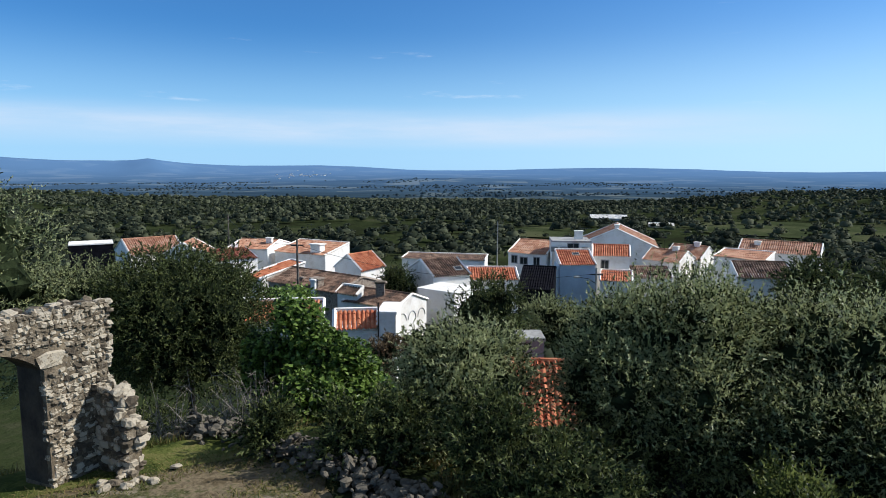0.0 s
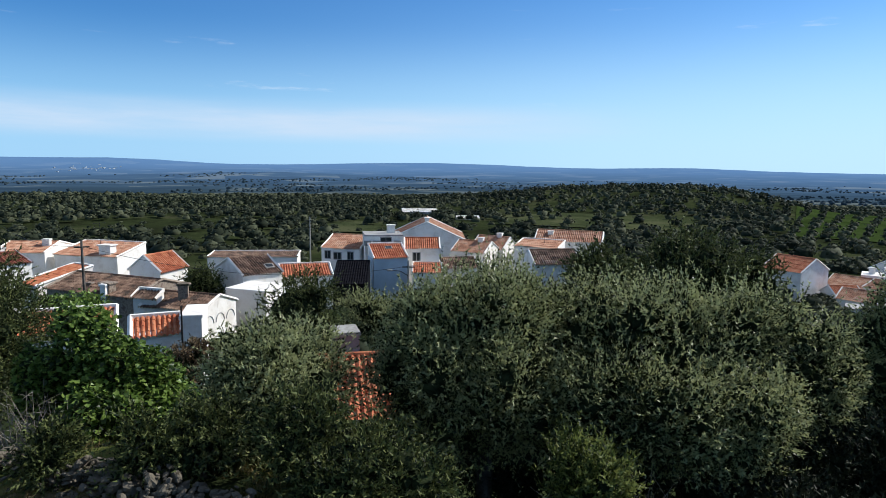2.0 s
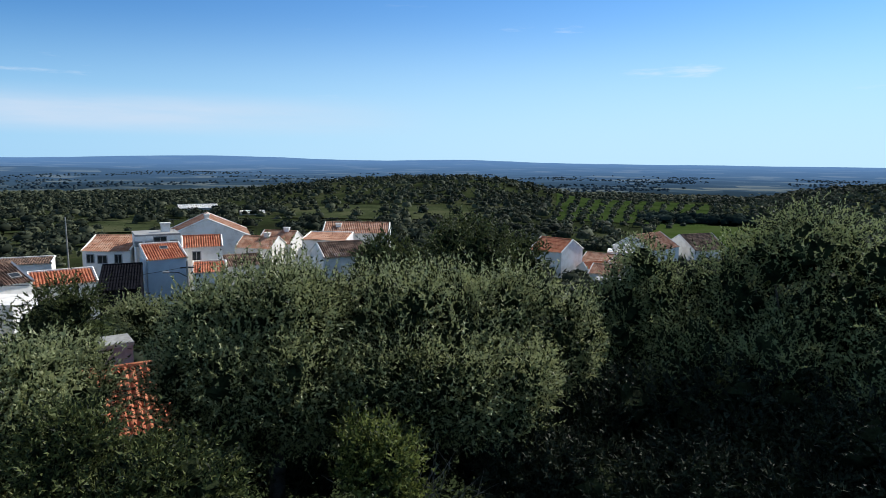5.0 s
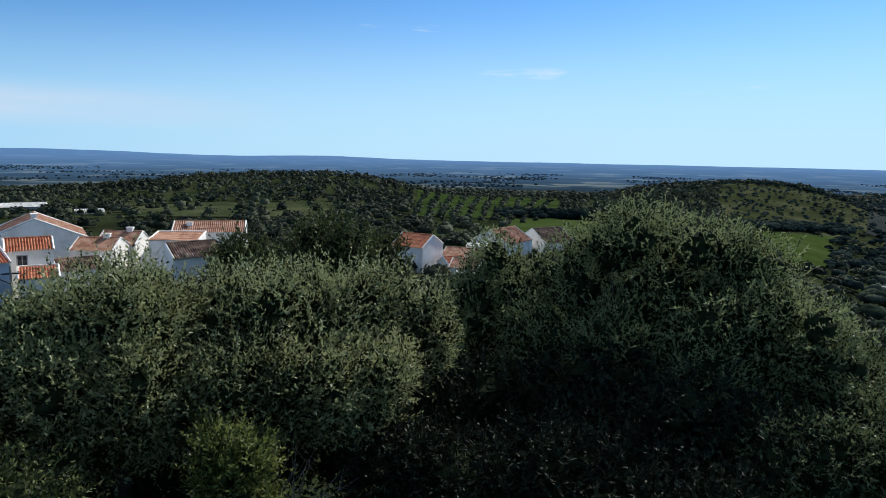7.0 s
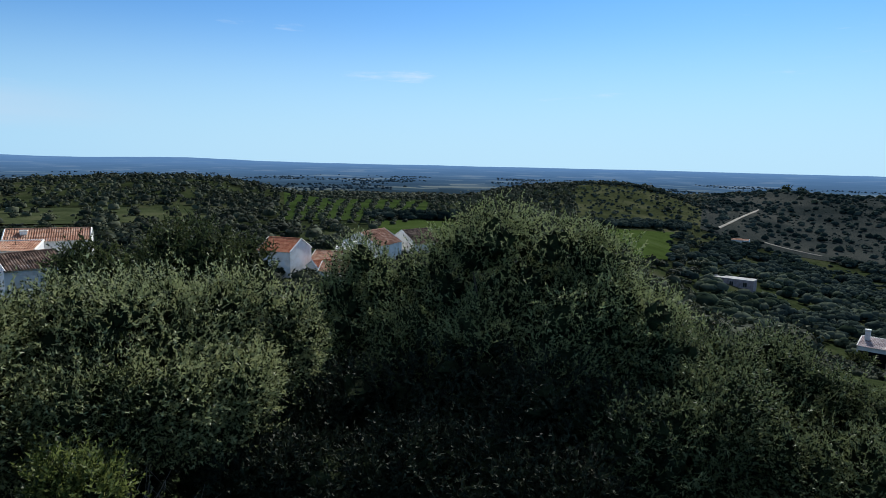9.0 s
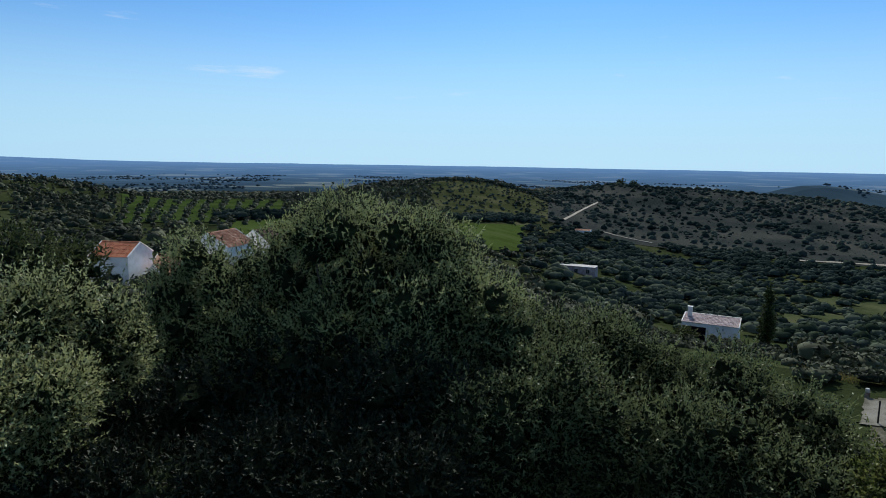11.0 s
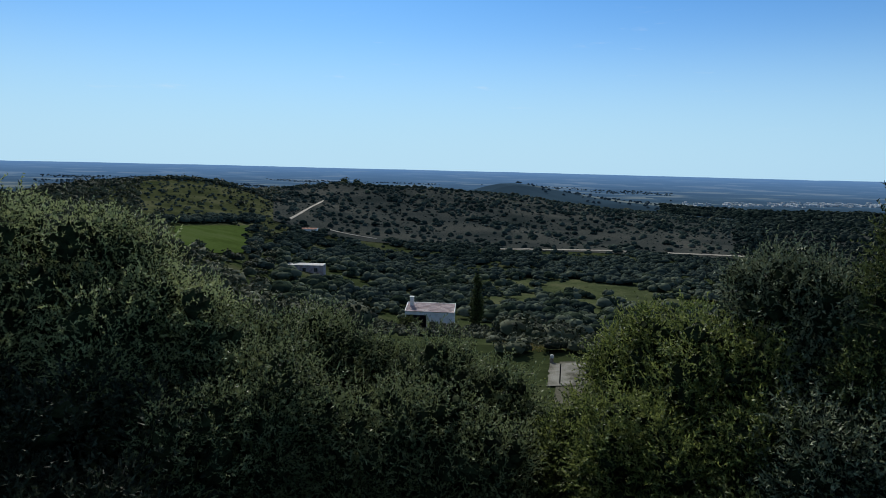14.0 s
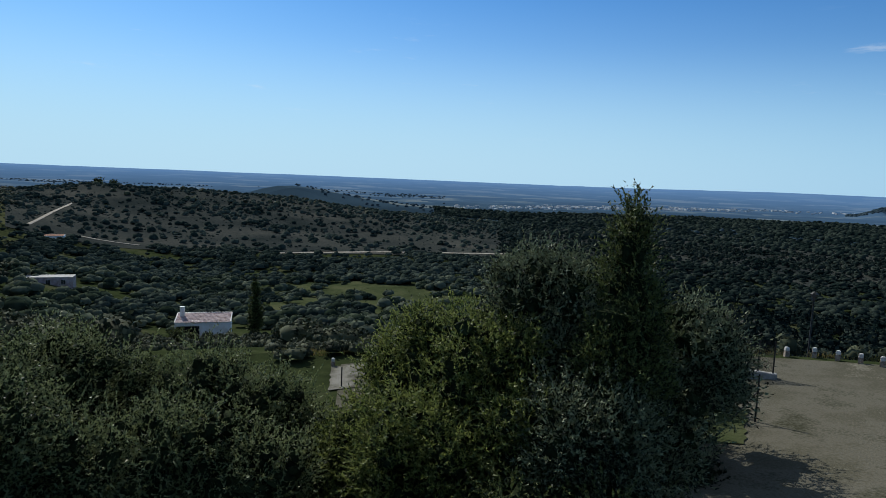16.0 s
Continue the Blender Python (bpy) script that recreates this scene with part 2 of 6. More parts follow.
M["holm"] = material("wild_olive_leaf", [(0.016, 0.024, 0.010), (0.050, 0.066, 0.030), (0.31, 0.345, 0.155)], 0.8, 9, rough=0.5, bump=0, island=0.9, translucent=0.34, spec=0.13, spread=(0.4, 0.68))
# Greener, less silvery than holm; darkened too for trees seen against the sun.
M["dim_holm"] = material("dimmed_evergreen_leaf", [(0.012, 0.020, 0.008), (0.040, 0.056, 0.022), (0.20, 0.23, 0.105)], 0.8, 9, rough=0.5, bump=0, island=0.9, translucent=0.28, spec=0.15, spread=(0.4, 0.68))
M["dark_oak"] = material("holm_oak_leaf", [(0.010, 0.016, 0.009), (0.036, 0.048, 0.026), (0.17, 0.195, 0.11)], 0.8, 9, rough=0.55, bump=0, island=0.9, translucent=0.2, spec=0.18, spread=(0.4, 0.68))
# Darkest copy of forest; backlit shade and haze are put into the tones.
M["wooded_plain"] = material("hazed_dark_canopy", [(0.007, 0.013, 0.012), (0.015, 0.023, 0.020), (0.032, 0.042, 0.034)], 0.02, 0.4, rough=0.9, bump=0, island=0.4, spec=0.0)
# Near-black leaf: shade under the trees is put into its colour.
M["shade_fill"] = material("shade_darkened_leaf", [(0.006, 0.010, 0.006), (0.014, 0.021, 0.012), (0.036, 0.046, 0.026)], 1.5, 9, rough=0.6, bump=0, island=0.8, translucent=0.12, spec=0.15)
# Leaf tones taken down: shade inside the crowns is put into the colour.
M["shade_leaf"] = material("shade_core_leaf", [(0.010, 0.014, 0.007), (0.030, 0.040, 0.018)], 2.5, 14, rough=0.9, bump=0.6, bump_scale=9, spec=0.02)
M["fig"] = material("fig_leaf", [(0.018, 0.040, 0.006), (0.066, 0.125, 0.020), (0.19, 0.28, 0.06)], 0.9, 8, rough=0.42, bump=0, island=0.8, translucent=0.45, spec=0.35)
M["yellowgreen"] = material("young_leaf", [(0.030, 0.045, 0.010), (0.084, 0.108, 0.024), (0.20, 0.23, 0.065)], 0.7, 3, rough=0.5, bump=0, island=0.8, translucent=0.4)
M["grove"] = material("grey_green_grove_leaf", [(0.018, 0.027, 0.018), (0.042, 0.055, 0.036), (0.084, 0.098, 0.070)], 0.05, 0.7, rough=0.9, bump=0, island=0.5, spec=0.0)
M["forest"] = material("wood_canopy", [(0.016, 0.022, 0.013), (0.035, 0.044, 0.025), (0.078, 0.087, 0.050)], 0.03, 0.4, rough=0.85, bump=0, island=0.5, translucent=0.1, spec=0.12)
# Bluish scrub: distance haze is put into these tones.
M["scrub"] = material("hazed_heath_scrub", [(0.015, 0.025, 0.022), (0.029, 0.041, 0.035), (0.050, 0.064, 0.053)], 0.02, 0.4, rough=0.9, bump=0, island=0.5, spec=0.0)
# Darker, bluer copy of forest: backlit dimness and haze are in the tones.
M["dark_forest"] = material("dimmed_hazed_canopy", [(0.012, 0.020, 0.017), (0.027, 0.038, 0.031), (0.052, 0.066, 0.053)], 0.02, 0.4, rough=0.9, bump=0, island=0.4, spec=0.0)
# Far wood tones lightened and blued: haze is put into the colour.
M["far_forest"] = material("hazed_far_wood", [(0.030, 0.050, 0.062), (0.038, 0.058, 0.070), (0.050, 0.070, 0.082)], 0.004, 0.1, rough=0.9, bump=0, island=0.4, spec=0.0)
M["grey"] = material("grey_render", [(0.28, 0.27, 0.26), (0.42, 0.41, 0.39)], 0.9, 6, bump=0.2)
M["glass"] = material("dark_window_glass", [(0.02, 0.025, 0.03), (0.03, 0.035, 0.04)], 2, 8, rough=0.08, bump=0, spec=0.6)


# ---- the lie of the land ----
RADII = np.log(np.array([1, 10, 13.5, 25, 42, 70, 110, 160, 250, 400, 700, 900, 1300, 2000, 3000, 4900]))
NORTH = np.array([-5.3, -5.3, -5.6, -10.5, -12.0, -15.0, -18.5, -20.5, -22, -26, -38, -47, -54, -63, -66, -32])
EAST = np.array([-6.0, -6.5, -7.4, -10.5, -11.6, -19.0, -29.5, -39, -45, -51, -57, -62, -66, -73, -72, -33])
HILLS = [  # az, distance, height, spread along the view, spread across
    (-1, 470, 9, 90, 80), (-13, 450, 12, 100, 70), (-51, 520, 18, 120, 75), (-43, 560, 7, 100, 60),
    (-62, 760, 25, 190, 120), (-74, 760, 22, 190, 130), (-86, 780, 8, 190, 120), (-76.8, 1250, 19, 160, 85), (-80.0, 1270, 21, 160, 150), (-125.5, 2400, 30, 200, 52), (-122, 4700, 24, 400, 1000),
    (49.8, 4300, 34, 300, 95), (64, 4400, 96, 400, 700), (50, 4550, 58, 300, 600), (36, 4600, 44, 300, 600), (10, 4700, 36, 300, 900), (-12, 4700, 22, 300, 500), (24, 2600, 22, 300, 500), (75, 700, 20, 250, 300)]


def smooth(a, b, x):
    t = np.clip((x - a) / (b - a), 0, 1)
    return t * t * (3 - 2 * t)


def land(x, y):
    """Height of the ground."""
    x, y = np.asarray(x, float), np.asarray(y, float)
    r = np.hypot(x, y) + 1e-6
    az = np.degrees(np.arctan2(-x, y))
    lr = np.log(np.maximum(r, 1.0))
    east = smooth(-40, -70, az) * smooth(-178, -150, az)
    z = np.interp(lr, RADII, NORTH) * (1 - east) + np.interp(lr, RADII, EAST) * east
    for a, d, h, along, across in HILLS:
        c = heading(a)
        u = (x - c.x * d) * c.x + (y - c.y * d) * c.y
        v = -(x - c.x * d) * c.y + (y - c.y * d) * c.x
        z = z + h * np.exp(-(u / along) ** 2 - (v / across) ** 2)
    z = z + np.clip((r - 60) / 300, 0, 1) * (1.2 * np.sin(x * 0.021 + 1.3) * np.cos(y * 0.017) + 0.7 * np.sin(x * 0.053 - y * 0.041))
    # the drop outside the wall, to the right of the old gateway
    z = z - 2.3 * smooth(13, 5, az) * smooth(-104, -88, az) * smooth(32, 14, r)
    # the levelled car park
    flat = smooth(16, 20, r) * smooth(47, 43, r) * smooth(-70, -78, az) * smooth(-150, -140, az)
    level = -12.45 + 3.0 * np.clip((-83 - az) / 37, 0, 1.4)
    return EYE + z * (1 - flat) + level * flat


def at(az, d, up=0.0):
    """Place on the ground at a heading and distance from the first eye."""
    p = heading(az) * d
    return Vector((p.x, p.y, float(land(p.x, p.y)) + up))


def mesh_np(name, verts, faces, mat, smooth_shade=False):
    """Mesh from a vertex array and an array of triangles or quads."""
    verts, faces = np.asarray(verts, np.float32), np.asarray(faces, np.int32)
    me = bpy.data.meshes.new(name)
    k = faces.shape[1]
    me.vertices.add(len(verts))
    me.vertices.foreach_set("co", verts.ravel())
    me.loops.add(faces.size)
    me.loops.foreach_set("vertex_index", faces.ravel())
    me.polygons.add(len(faces))
    me.polygons.foreach_set("loop_start", np.arange(0, faces.size, k, dtype=np.int32))
    me.polygons.foreach_set("use_smooth", np.full(len(faces), smooth_shade))
    me.update(calc_edges=True)
    me.materials.append(mat)
    return me


def part(name, bm, mat, parent=None, label=""):
    """Links a bmesh, or a mesh, as one object under its thing."""
    if isinstance(bm, bmesh.types.BMesh):
        me = bpy.data.meshes.new(name)
        bm.to_mesh(me)
        bm.free()
        me.materials.append(mat)
    else:
        me = bm
    ob = new(name, me)
    if parent:
        ob.parent = parent
    if label:
        ob["label"] = label
    return ob


def thing(name, m, label, category, group=""):
    ob = new(name)
    ob.matrix_basis = m
    ob.empty_display_size = 0.2
    return tagged(ob, label, category, group)


def box_bm(x0, x1, y0, y1, z0, z1, bevel=0.0, bm=None):
    own = bm or bmesh.new()
    r = bmesh.ops.create_cube(own, size=1.0)
    bmesh.ops.transform(own, matrix=Matrix.Translation(((x0 + x1) / 2, (y0 + y1) / 2, (z0 + z1) / 2)) @ Matrix.Diagonal((x1 - x0, y1 - y0, z1 - z0, 1)), verts=r["verts"])
    if bevel:
        vs = set(r["verts"])
        bmesh.ops.bevel(own, geom=[e for e in own.edges if e.verts[0] in vs], offset=bevel, segments=2, affect="EDGES")
    return own


# ---- ground sheet ----
def ring_grid(radii, azs):
    rr, aa = np.meshgrid(radii, np.radians(azs), indexing="ij")
    x, y = -np.sin(aa) * rr, np.cos(aa) * rr
    nr, na = len(radii), len(azs)
    v = np.stack([x, y, land(x, y)], -1).reshape(-1, 3)
    i, j = np.meshgrid(np.arange(nr - 1), np.arange(na), indexing="ij")
    j2 = (j + 1) % na
    f = np.stack([i * na + j, i * na + j2, (i + 1) * na + j2, (i + 1) * na + j], -1).reshape(-1, 4)
    return v, f


azs = np.arange(0, 360, 1.25)
v, f = ring_grid(np.exp(np.linspace(math.log(0.03), math.log(900), 220)), azs)
sheet = mesh_np("ground", v, f[:, ::-1], M["ground"], True)
sheet.materials.append(M["dry_hill"])
mid = v[f].mean(1)
mid_r, mid_az = np.hypot(mid[:, 0], mid[:, 1]), np.degrees(np.arctan2(-mid[:, 0], mid[:, 1]))
edge = 4 * np.sin(mid_r * 0.05) + 2.5 * np.sin(mid_r * 0.13)
sheet.polygons.foreach_set("material_index", ((mid_az < -44 + edge * 0.6) & (mid_az > -58 + edge * 0.3) & (mid_r > 330 + 6 * edge) & (mid_r < 640)).astype(np.int32))
tagged(part("ground", sheet, M["ground"]), "grassy hillside falling away to scrub and pasture", "ground", kind="structure")
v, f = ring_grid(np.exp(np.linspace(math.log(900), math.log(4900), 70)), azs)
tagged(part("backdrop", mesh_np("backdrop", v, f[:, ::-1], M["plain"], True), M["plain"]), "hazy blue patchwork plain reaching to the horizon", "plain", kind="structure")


def meet(az, el, r0=40.0, r1=1500.0):
    """Distance at which the sight line at el degrees meets the ground."""
    h = heading(az)
    rs = np.exp(np.linspace(math.log(r0), math.log(r1), 1500))
    under = land(h.x * rs, h.y * rs) > EYE + rs * math.tan(radians(el))
    return float(rs[np.argmax(under)]) if under.any() else r1


def drape(name, path, width, mat, lift, label, category):
    """A strip along (az, distance) points that lies on the ground."""
    pts = [heading(a) * r for a, r in path]
    fine = []
    for a, b in zip(pts[:-1], pts[1:]):
        k = max(2, int((b - a).length / 4))
        fine += [a.lerp(b, i / k) for i in range(k)]
    fine.append(pts[-1])
    v, f = [], []
    for i, p in enumerate(fine):
        d = (fine[min(i + 1, len(fine) - 1)] - fine[max(i - 1, 0)]).normalized()
        s = Vector((d.y, -d.x, 0))
        w = width * (0.85 + 0.3 * noise.noise(p * 0.05))
        for k in (-0.5, -0.17, 0.17, 0.5):
            q = p + s * (k * w)
            v.append((q.x, q.y, float(land(q.x, q.y)) + lift * (1.0 if abs(k) < 0.3 else 0.6)))
    for i in range(len(fine) - 1):
        for k in range(3):
            f.append((i * 4 + k, i * 4 + k + 1, i * 4 + k + 5, i * 4 + k + 4))
    return tagged(part(name, mesh_np(name, v, f, M[mat], True), M[mat]), label, category, kind="structure")


def sector(name, az0, az1, r0, r1, mat, lift, label, category, na=40, nr=24, ragged=0.0):
    """A patch of ground between two headings and two distances."""
    v, f = [], []
    for i in range(nr + 1):
        for j in range(na + 1):
            wob = ragged * noise.noise(Vector((i * 0.37, j * 0.29, 3.1)))
            a = az0 + (az1 - az0) * (j / na) + wob * 2
            r = r0 + (r1 - r0) * (i / nr) * (1 + wob * 0.2)
            h = heading(a) * r
            v.append((h.x, h.y, float(land(h.x, h.y)) + lift))
    for i in range(nr):
        for j in range(na):
            k = i * (na + 1) + j
            f.append((k, k + na + 1, k + na + 2, k + 1))
    return tagged(part(name, mesh_np(name, v, f, M[mat], True), M[mat]), label, category, kind="structure")


def field(name, az0, az1, near_el, far_el, mat, lift, label, category, na=40, nr=24):
    """A level-edged patch of ground between two headings, from the one sight line to the other."""
    v, f = [], []
    for j in range(na + 1):
        a = az0 + (az1 - az0) * j / na
        ends = meet(a, near_el), meet(a, far_el)
        for i in range(nr + 1):
            h = heading(a + 0.25 * noise.noise(Vector((i * 0.4, 0, az0)))) * (ends[0] + (ends[1] - ends[0]) * i / nr)
            v.append((h.x, h.y, float(land(h.x, h.y)) + lift))
    for j in range(na):
        for i in range(nr):
            k = j * (nr + 1) + i
            f.append((k, k + nr + 1, k + nr + 2, k + 1))
    return tagged(part(name, mesh_np(name, v, f, M[mat], True), M[mat]), label, category, kind="structure")


field("pasture", -28.6, -40.0, -8.0, -5.4, "lush_field", 0.35, "flat bright green pasture", "field")
field("pasture", -48.8, -54.5, -7.9, -5.55, "lush_field", 0.35, "flat bright green pasture among trees", "field")
sector("orchard_floor", -20.4, -33.0, 225, 440, "field", 0.35, "green grass between the orchard rows", "field", nr=50)
sector("heath_floor", -56.5, -134.0, 395, 895, "hazed_heath_soil", 0.3, "dark heathy hillside", "heath", na=120, nr=60)
sector("meadow", -76.0, -93.0, 185, 264, "rough_pasture", 0.4, "rough green meadow dotted with small trees", "field", ragged=0.3)
sector("meadow", 20.0, 14.0, 190, 232, "rough_pasture", 0.4, "pale green clearing behind the village", "field", ragged=0.3)
sector("meadow", 3.0, -15.0, 232, 292, "rough_pasture", 0.4, "grassy clearing with scattered oaks", "field", nr=40, ragged=0.3)
drape("dirt_track", [(-57.9, meet(-57.9, -5.0)), (-59.2, meet(-59.2, -4.2)), (-60.7, meet(-60.7, -3.35))], 2.2, "track", 0.9, "pale dirt track climbing the hill", "track")
drape("dirt_track", [(-61.2, meet(-61.2, -5.9)), (-63.0, meet(-63.0, -6.3)), (-65.5, meet(-65.5, -6.7))], 1.6, "track", 0.8, "pale dirt track beside a farmhouse", "track")
drape("country_road", [(a, meet(a, -7.33 + 0.028 * (-76.3 - a))) for a in (-76.3, -79, -82, -85, -88, -91, -94, -97)], 4.0, "track", 0.9, "pale country road along the foot of a hill", "road")


# ---- trees ----
def rand_dirs(rng, n):
    d = rng.normal(size=(n, 3))
    return d / np.linalg.norm(d, axis=1, keepdims=True)


def quads_at(centres, along, side, length, width):
    """Leaf quads, kite-shaped, from centres, directions and sizes."""
    a, s = along * length[:, None], side * width[:, None]
    v = np.stack([centres, centres + a * 0.45 + s * 0.5, centres + a, centres + a * 0.45 - s * 0.5], 1).reshape(-1, 3)
    return v, np.arange(len(v)).reshape(-1, 4)


def tube(points, radii, sides=6):
    """Tapered tube along points."""
    pts = [Vector(p) for p in points]
    v, f = [], []
    for i, p in enumerate(pts):
        d = (pts[min(i + 1, len(pts) - 1)] - pts[max(i - 1, 0)]).normalized()
        q = d.to_track_quat("Z", "Y")
        for k in range(sides):
            a = 2 * math.pi * k / sides
            v.append(p + q @ Vector((math.cos(a) * radii[i], math.sin(a) * radii[i], 0)))
    for i in range(len(pts) - 1):
        for k in range(sides):
            k2 = (k + 1) % sides
            f.append((i * sides + k, i * sides + k2, (i + 1) * sides + k2, (i + 1) * sides + k))
    return v, f


def join(chunks):
    vs, fs, o = [], [], 0
    for v, f in chunks:
        v, f = np.asarray(v, float), np.asarray(f, int)
        vs.append(v.reshape(-1, 3))
        fs.append(f + o)
        o += len(v)
    return np.concatenate(vs), np.concatenate(fs)


def crown_lobes(rng, size, n):
    """Clumps over a domed crown whose middle is the origin."""
    tall = max(1.0, size[2] / size[0])
    n = int(n * (0.55 + 0.45 * tall))
    d = rand_dirs(rng, n)
    d[:, 2] = d[:, 2] * 0.92 + 0.12
    lob = []
    for k in range(n):
        s = size[0] * (0.38 + 0.16 * rng.random()) * min(1.0, tall) ** 0.5
        r = np.minimum(s * (0.9 + 0.3 * rng.random(3)), size * 0.6)
        lob.append((np.sign(d[k]) * np.abs(d[k]) ** 0.72 * (size - r * 0.85) * (0.84 + 0.14 * rng.random()), r))
    reach = np.max([np.abs(c) + r * 0.98 for c, r in lob], axis=0)
    high = max(c[2] + r[2] for c, r in lob)
    k = np.array([size[0] / reach[0], size[1] / reach[1], size[2] / high])
    lob = [(c * k, r) for c, r in lob]
    lob.append((np.zeros(3), size * 0.78))
    return lob


def sprays(rng, lobes, n, length, width, per=16, shell=0.45, twig_length=0.42, up=0.45, shoots=0.0):
    """Leafy branchlets through the outer part of the lobes: narrow leaves set along a bent twig that points outwards."""
    area = np.array([np.prod(r) ** (2 / 3) for c, r in lobes])
    area[-1] *= 0.35
    k = np.maximum(2, (n / per * area / area.sum()).astype(int))
    cs, outs = [], []
    for (c, r), m in zip(lobes, k):
        d = rand_dirs(rng, m)
        away = (c - lobes[-1][0]) / np.array(lobes[-1][1])
        inward = (d @ away < 0) & (rng.random(m) < 0.6)
        d[inward] *= -1
        rad = shell + (1.0 - shell) * rng.random(m) ** 0.45
        cs.append(c + d * r * rad[:, None])
        outs.append(d)
    c, o = np.concatenate(cs), np.concatenate(outs)
    m = len(c)
    twig = o * 0.7 + rng.normal(size=o.shape) * 0.4 + np.array([0, 0, up])
    twig /= np.linalg.norm(twig, axis=1, keepdims=True)
    bend = rng.normal(size=o.shape) * 0.25 - np.array([0, 0, 0.12])
    reach = twig_length * (0.5 + 0.9 * rng.random(m))
    tall = (rng.random(m) < shoots) & (o[:, 2] > 0.2)
    reach[tall] *= 1.5
    twig[tall] = twig[tall] * 0.5 + np.array([0, 0, 0.7])
    t = (np.arange(per)[None, :] + rng.random((m, per))) / per
    cc = c[:, None, :] + (twig[:, None, :] * t[:, :, None] + bend[:, None, :] * (t ** 2)[:, :, None]) * reach[:, None, None]
    cc = cc.reshape(-1, 3)
    tw = np.repeat(twig, per, 0)
    al = tw * 0.75 + rng.normal(size=tw.shape) * 0.5
    al /= np.linalg.norm(al, axis=1, keepdims=True)
    sd = np.cross(al, rng.normal(size=al.shape))
    sd /= np.linalg.norm(sd, axis=1, keepdims=True)
    q = len(cc)
    ln, wd = (length * (0.65 + 0.7 * rng.random(q)))[:, None], (width * (0.75 + 0.5 * rng.random(q)))[:, None]
    v = np.stack([cc - sd * wd * 0.5, cc + sd * wd * 0.5, cc + al * ln], 1).reshape(-1, 3)
    return v, np.arange(len(v)).reshape(-1, 3)


def fig_leaves(rng, lobes, n, size):
    """Broad lobed leaves: two kites folded along the rib."""
    area = np.array([np.prod(r) ** (2 / 3) for c, r in lobes])
    k = np.maximum(2, (n * area / area.sum()).astype(int))
    cs = []
    for (c, r), m in zip(lobes, k):
        d = rand_dirs(rng, m)
        cs.append(c + d * r * (0.6 + 0.5 * rng.random((m, 1)) ** 0.6))
    c = np.concatenate(cs)
    m = len(c)
    al = rng.normal(size=(m, 3)) + np.array([0, 0, -0.3])
    al /= np.linalg.norm(al, axis=1, keepdims=True)
    sd = np.cross(al, np.array([0, 0, 1.0]) + rng.normal(size=(m, 3)) * 0.5)
    sd /= np.linalg.norm(sd, axis=1, keepdims=True)
    nn = np.cross(sd, al)
    L = (size * (0.6 + 0.7 * rng.random(m)))[:, None]
    w = L * 0.5
    v = np.stack([c, c + al * L * 0.35 + sd * w + nn * L * 0.12, c + al * L * 0.62 + sd * w * 0.5, c + al * L, c + al * L * 0.62 - sd * w * 0.5, c + al * L * 0.35 - sd * w + nn * L * 0.12], 1).reshape(-1, 3)
    o = (np.arange(m) * 6)[:, None]
    f = np.concatenate([o + np.array([0, 1, 2, 3]), o + np.array([0, 3, 4, 5])])
    return v, f


def core(rng, lobes, shrink=0.5, seg=7, rings=5):
    """Inner foliage, an uneven closed clump in each lobe, darkened for shade between leaves."""
    i, j = np.meshgrid(np.arange(rings + 1), np.arange(seg), indexing="ij")
    t, p = math.pi * i / rings, 2 * math.pi * (j + 0.5 * (i % 2)) / seg
    ball = np.stack([np.sin(t) * np.cos(p), np.sin(t) * np.sin(p), np.cos(t)], -1).reshape(-1, 3)
    i, j = i[:-1], j[:-1]
    f = np.stack([i * seg + j, (i + 1) * seg + j, (i + 1) * seg + (j + 1) % seg, i * seg + (j + 1) % seg], -1).reshape(-1, 4)
    return join([(c + ball * r * shrink * (0.5 + 0.75 * rng.random((len(ball), 1))), f) for c, r in lobes])


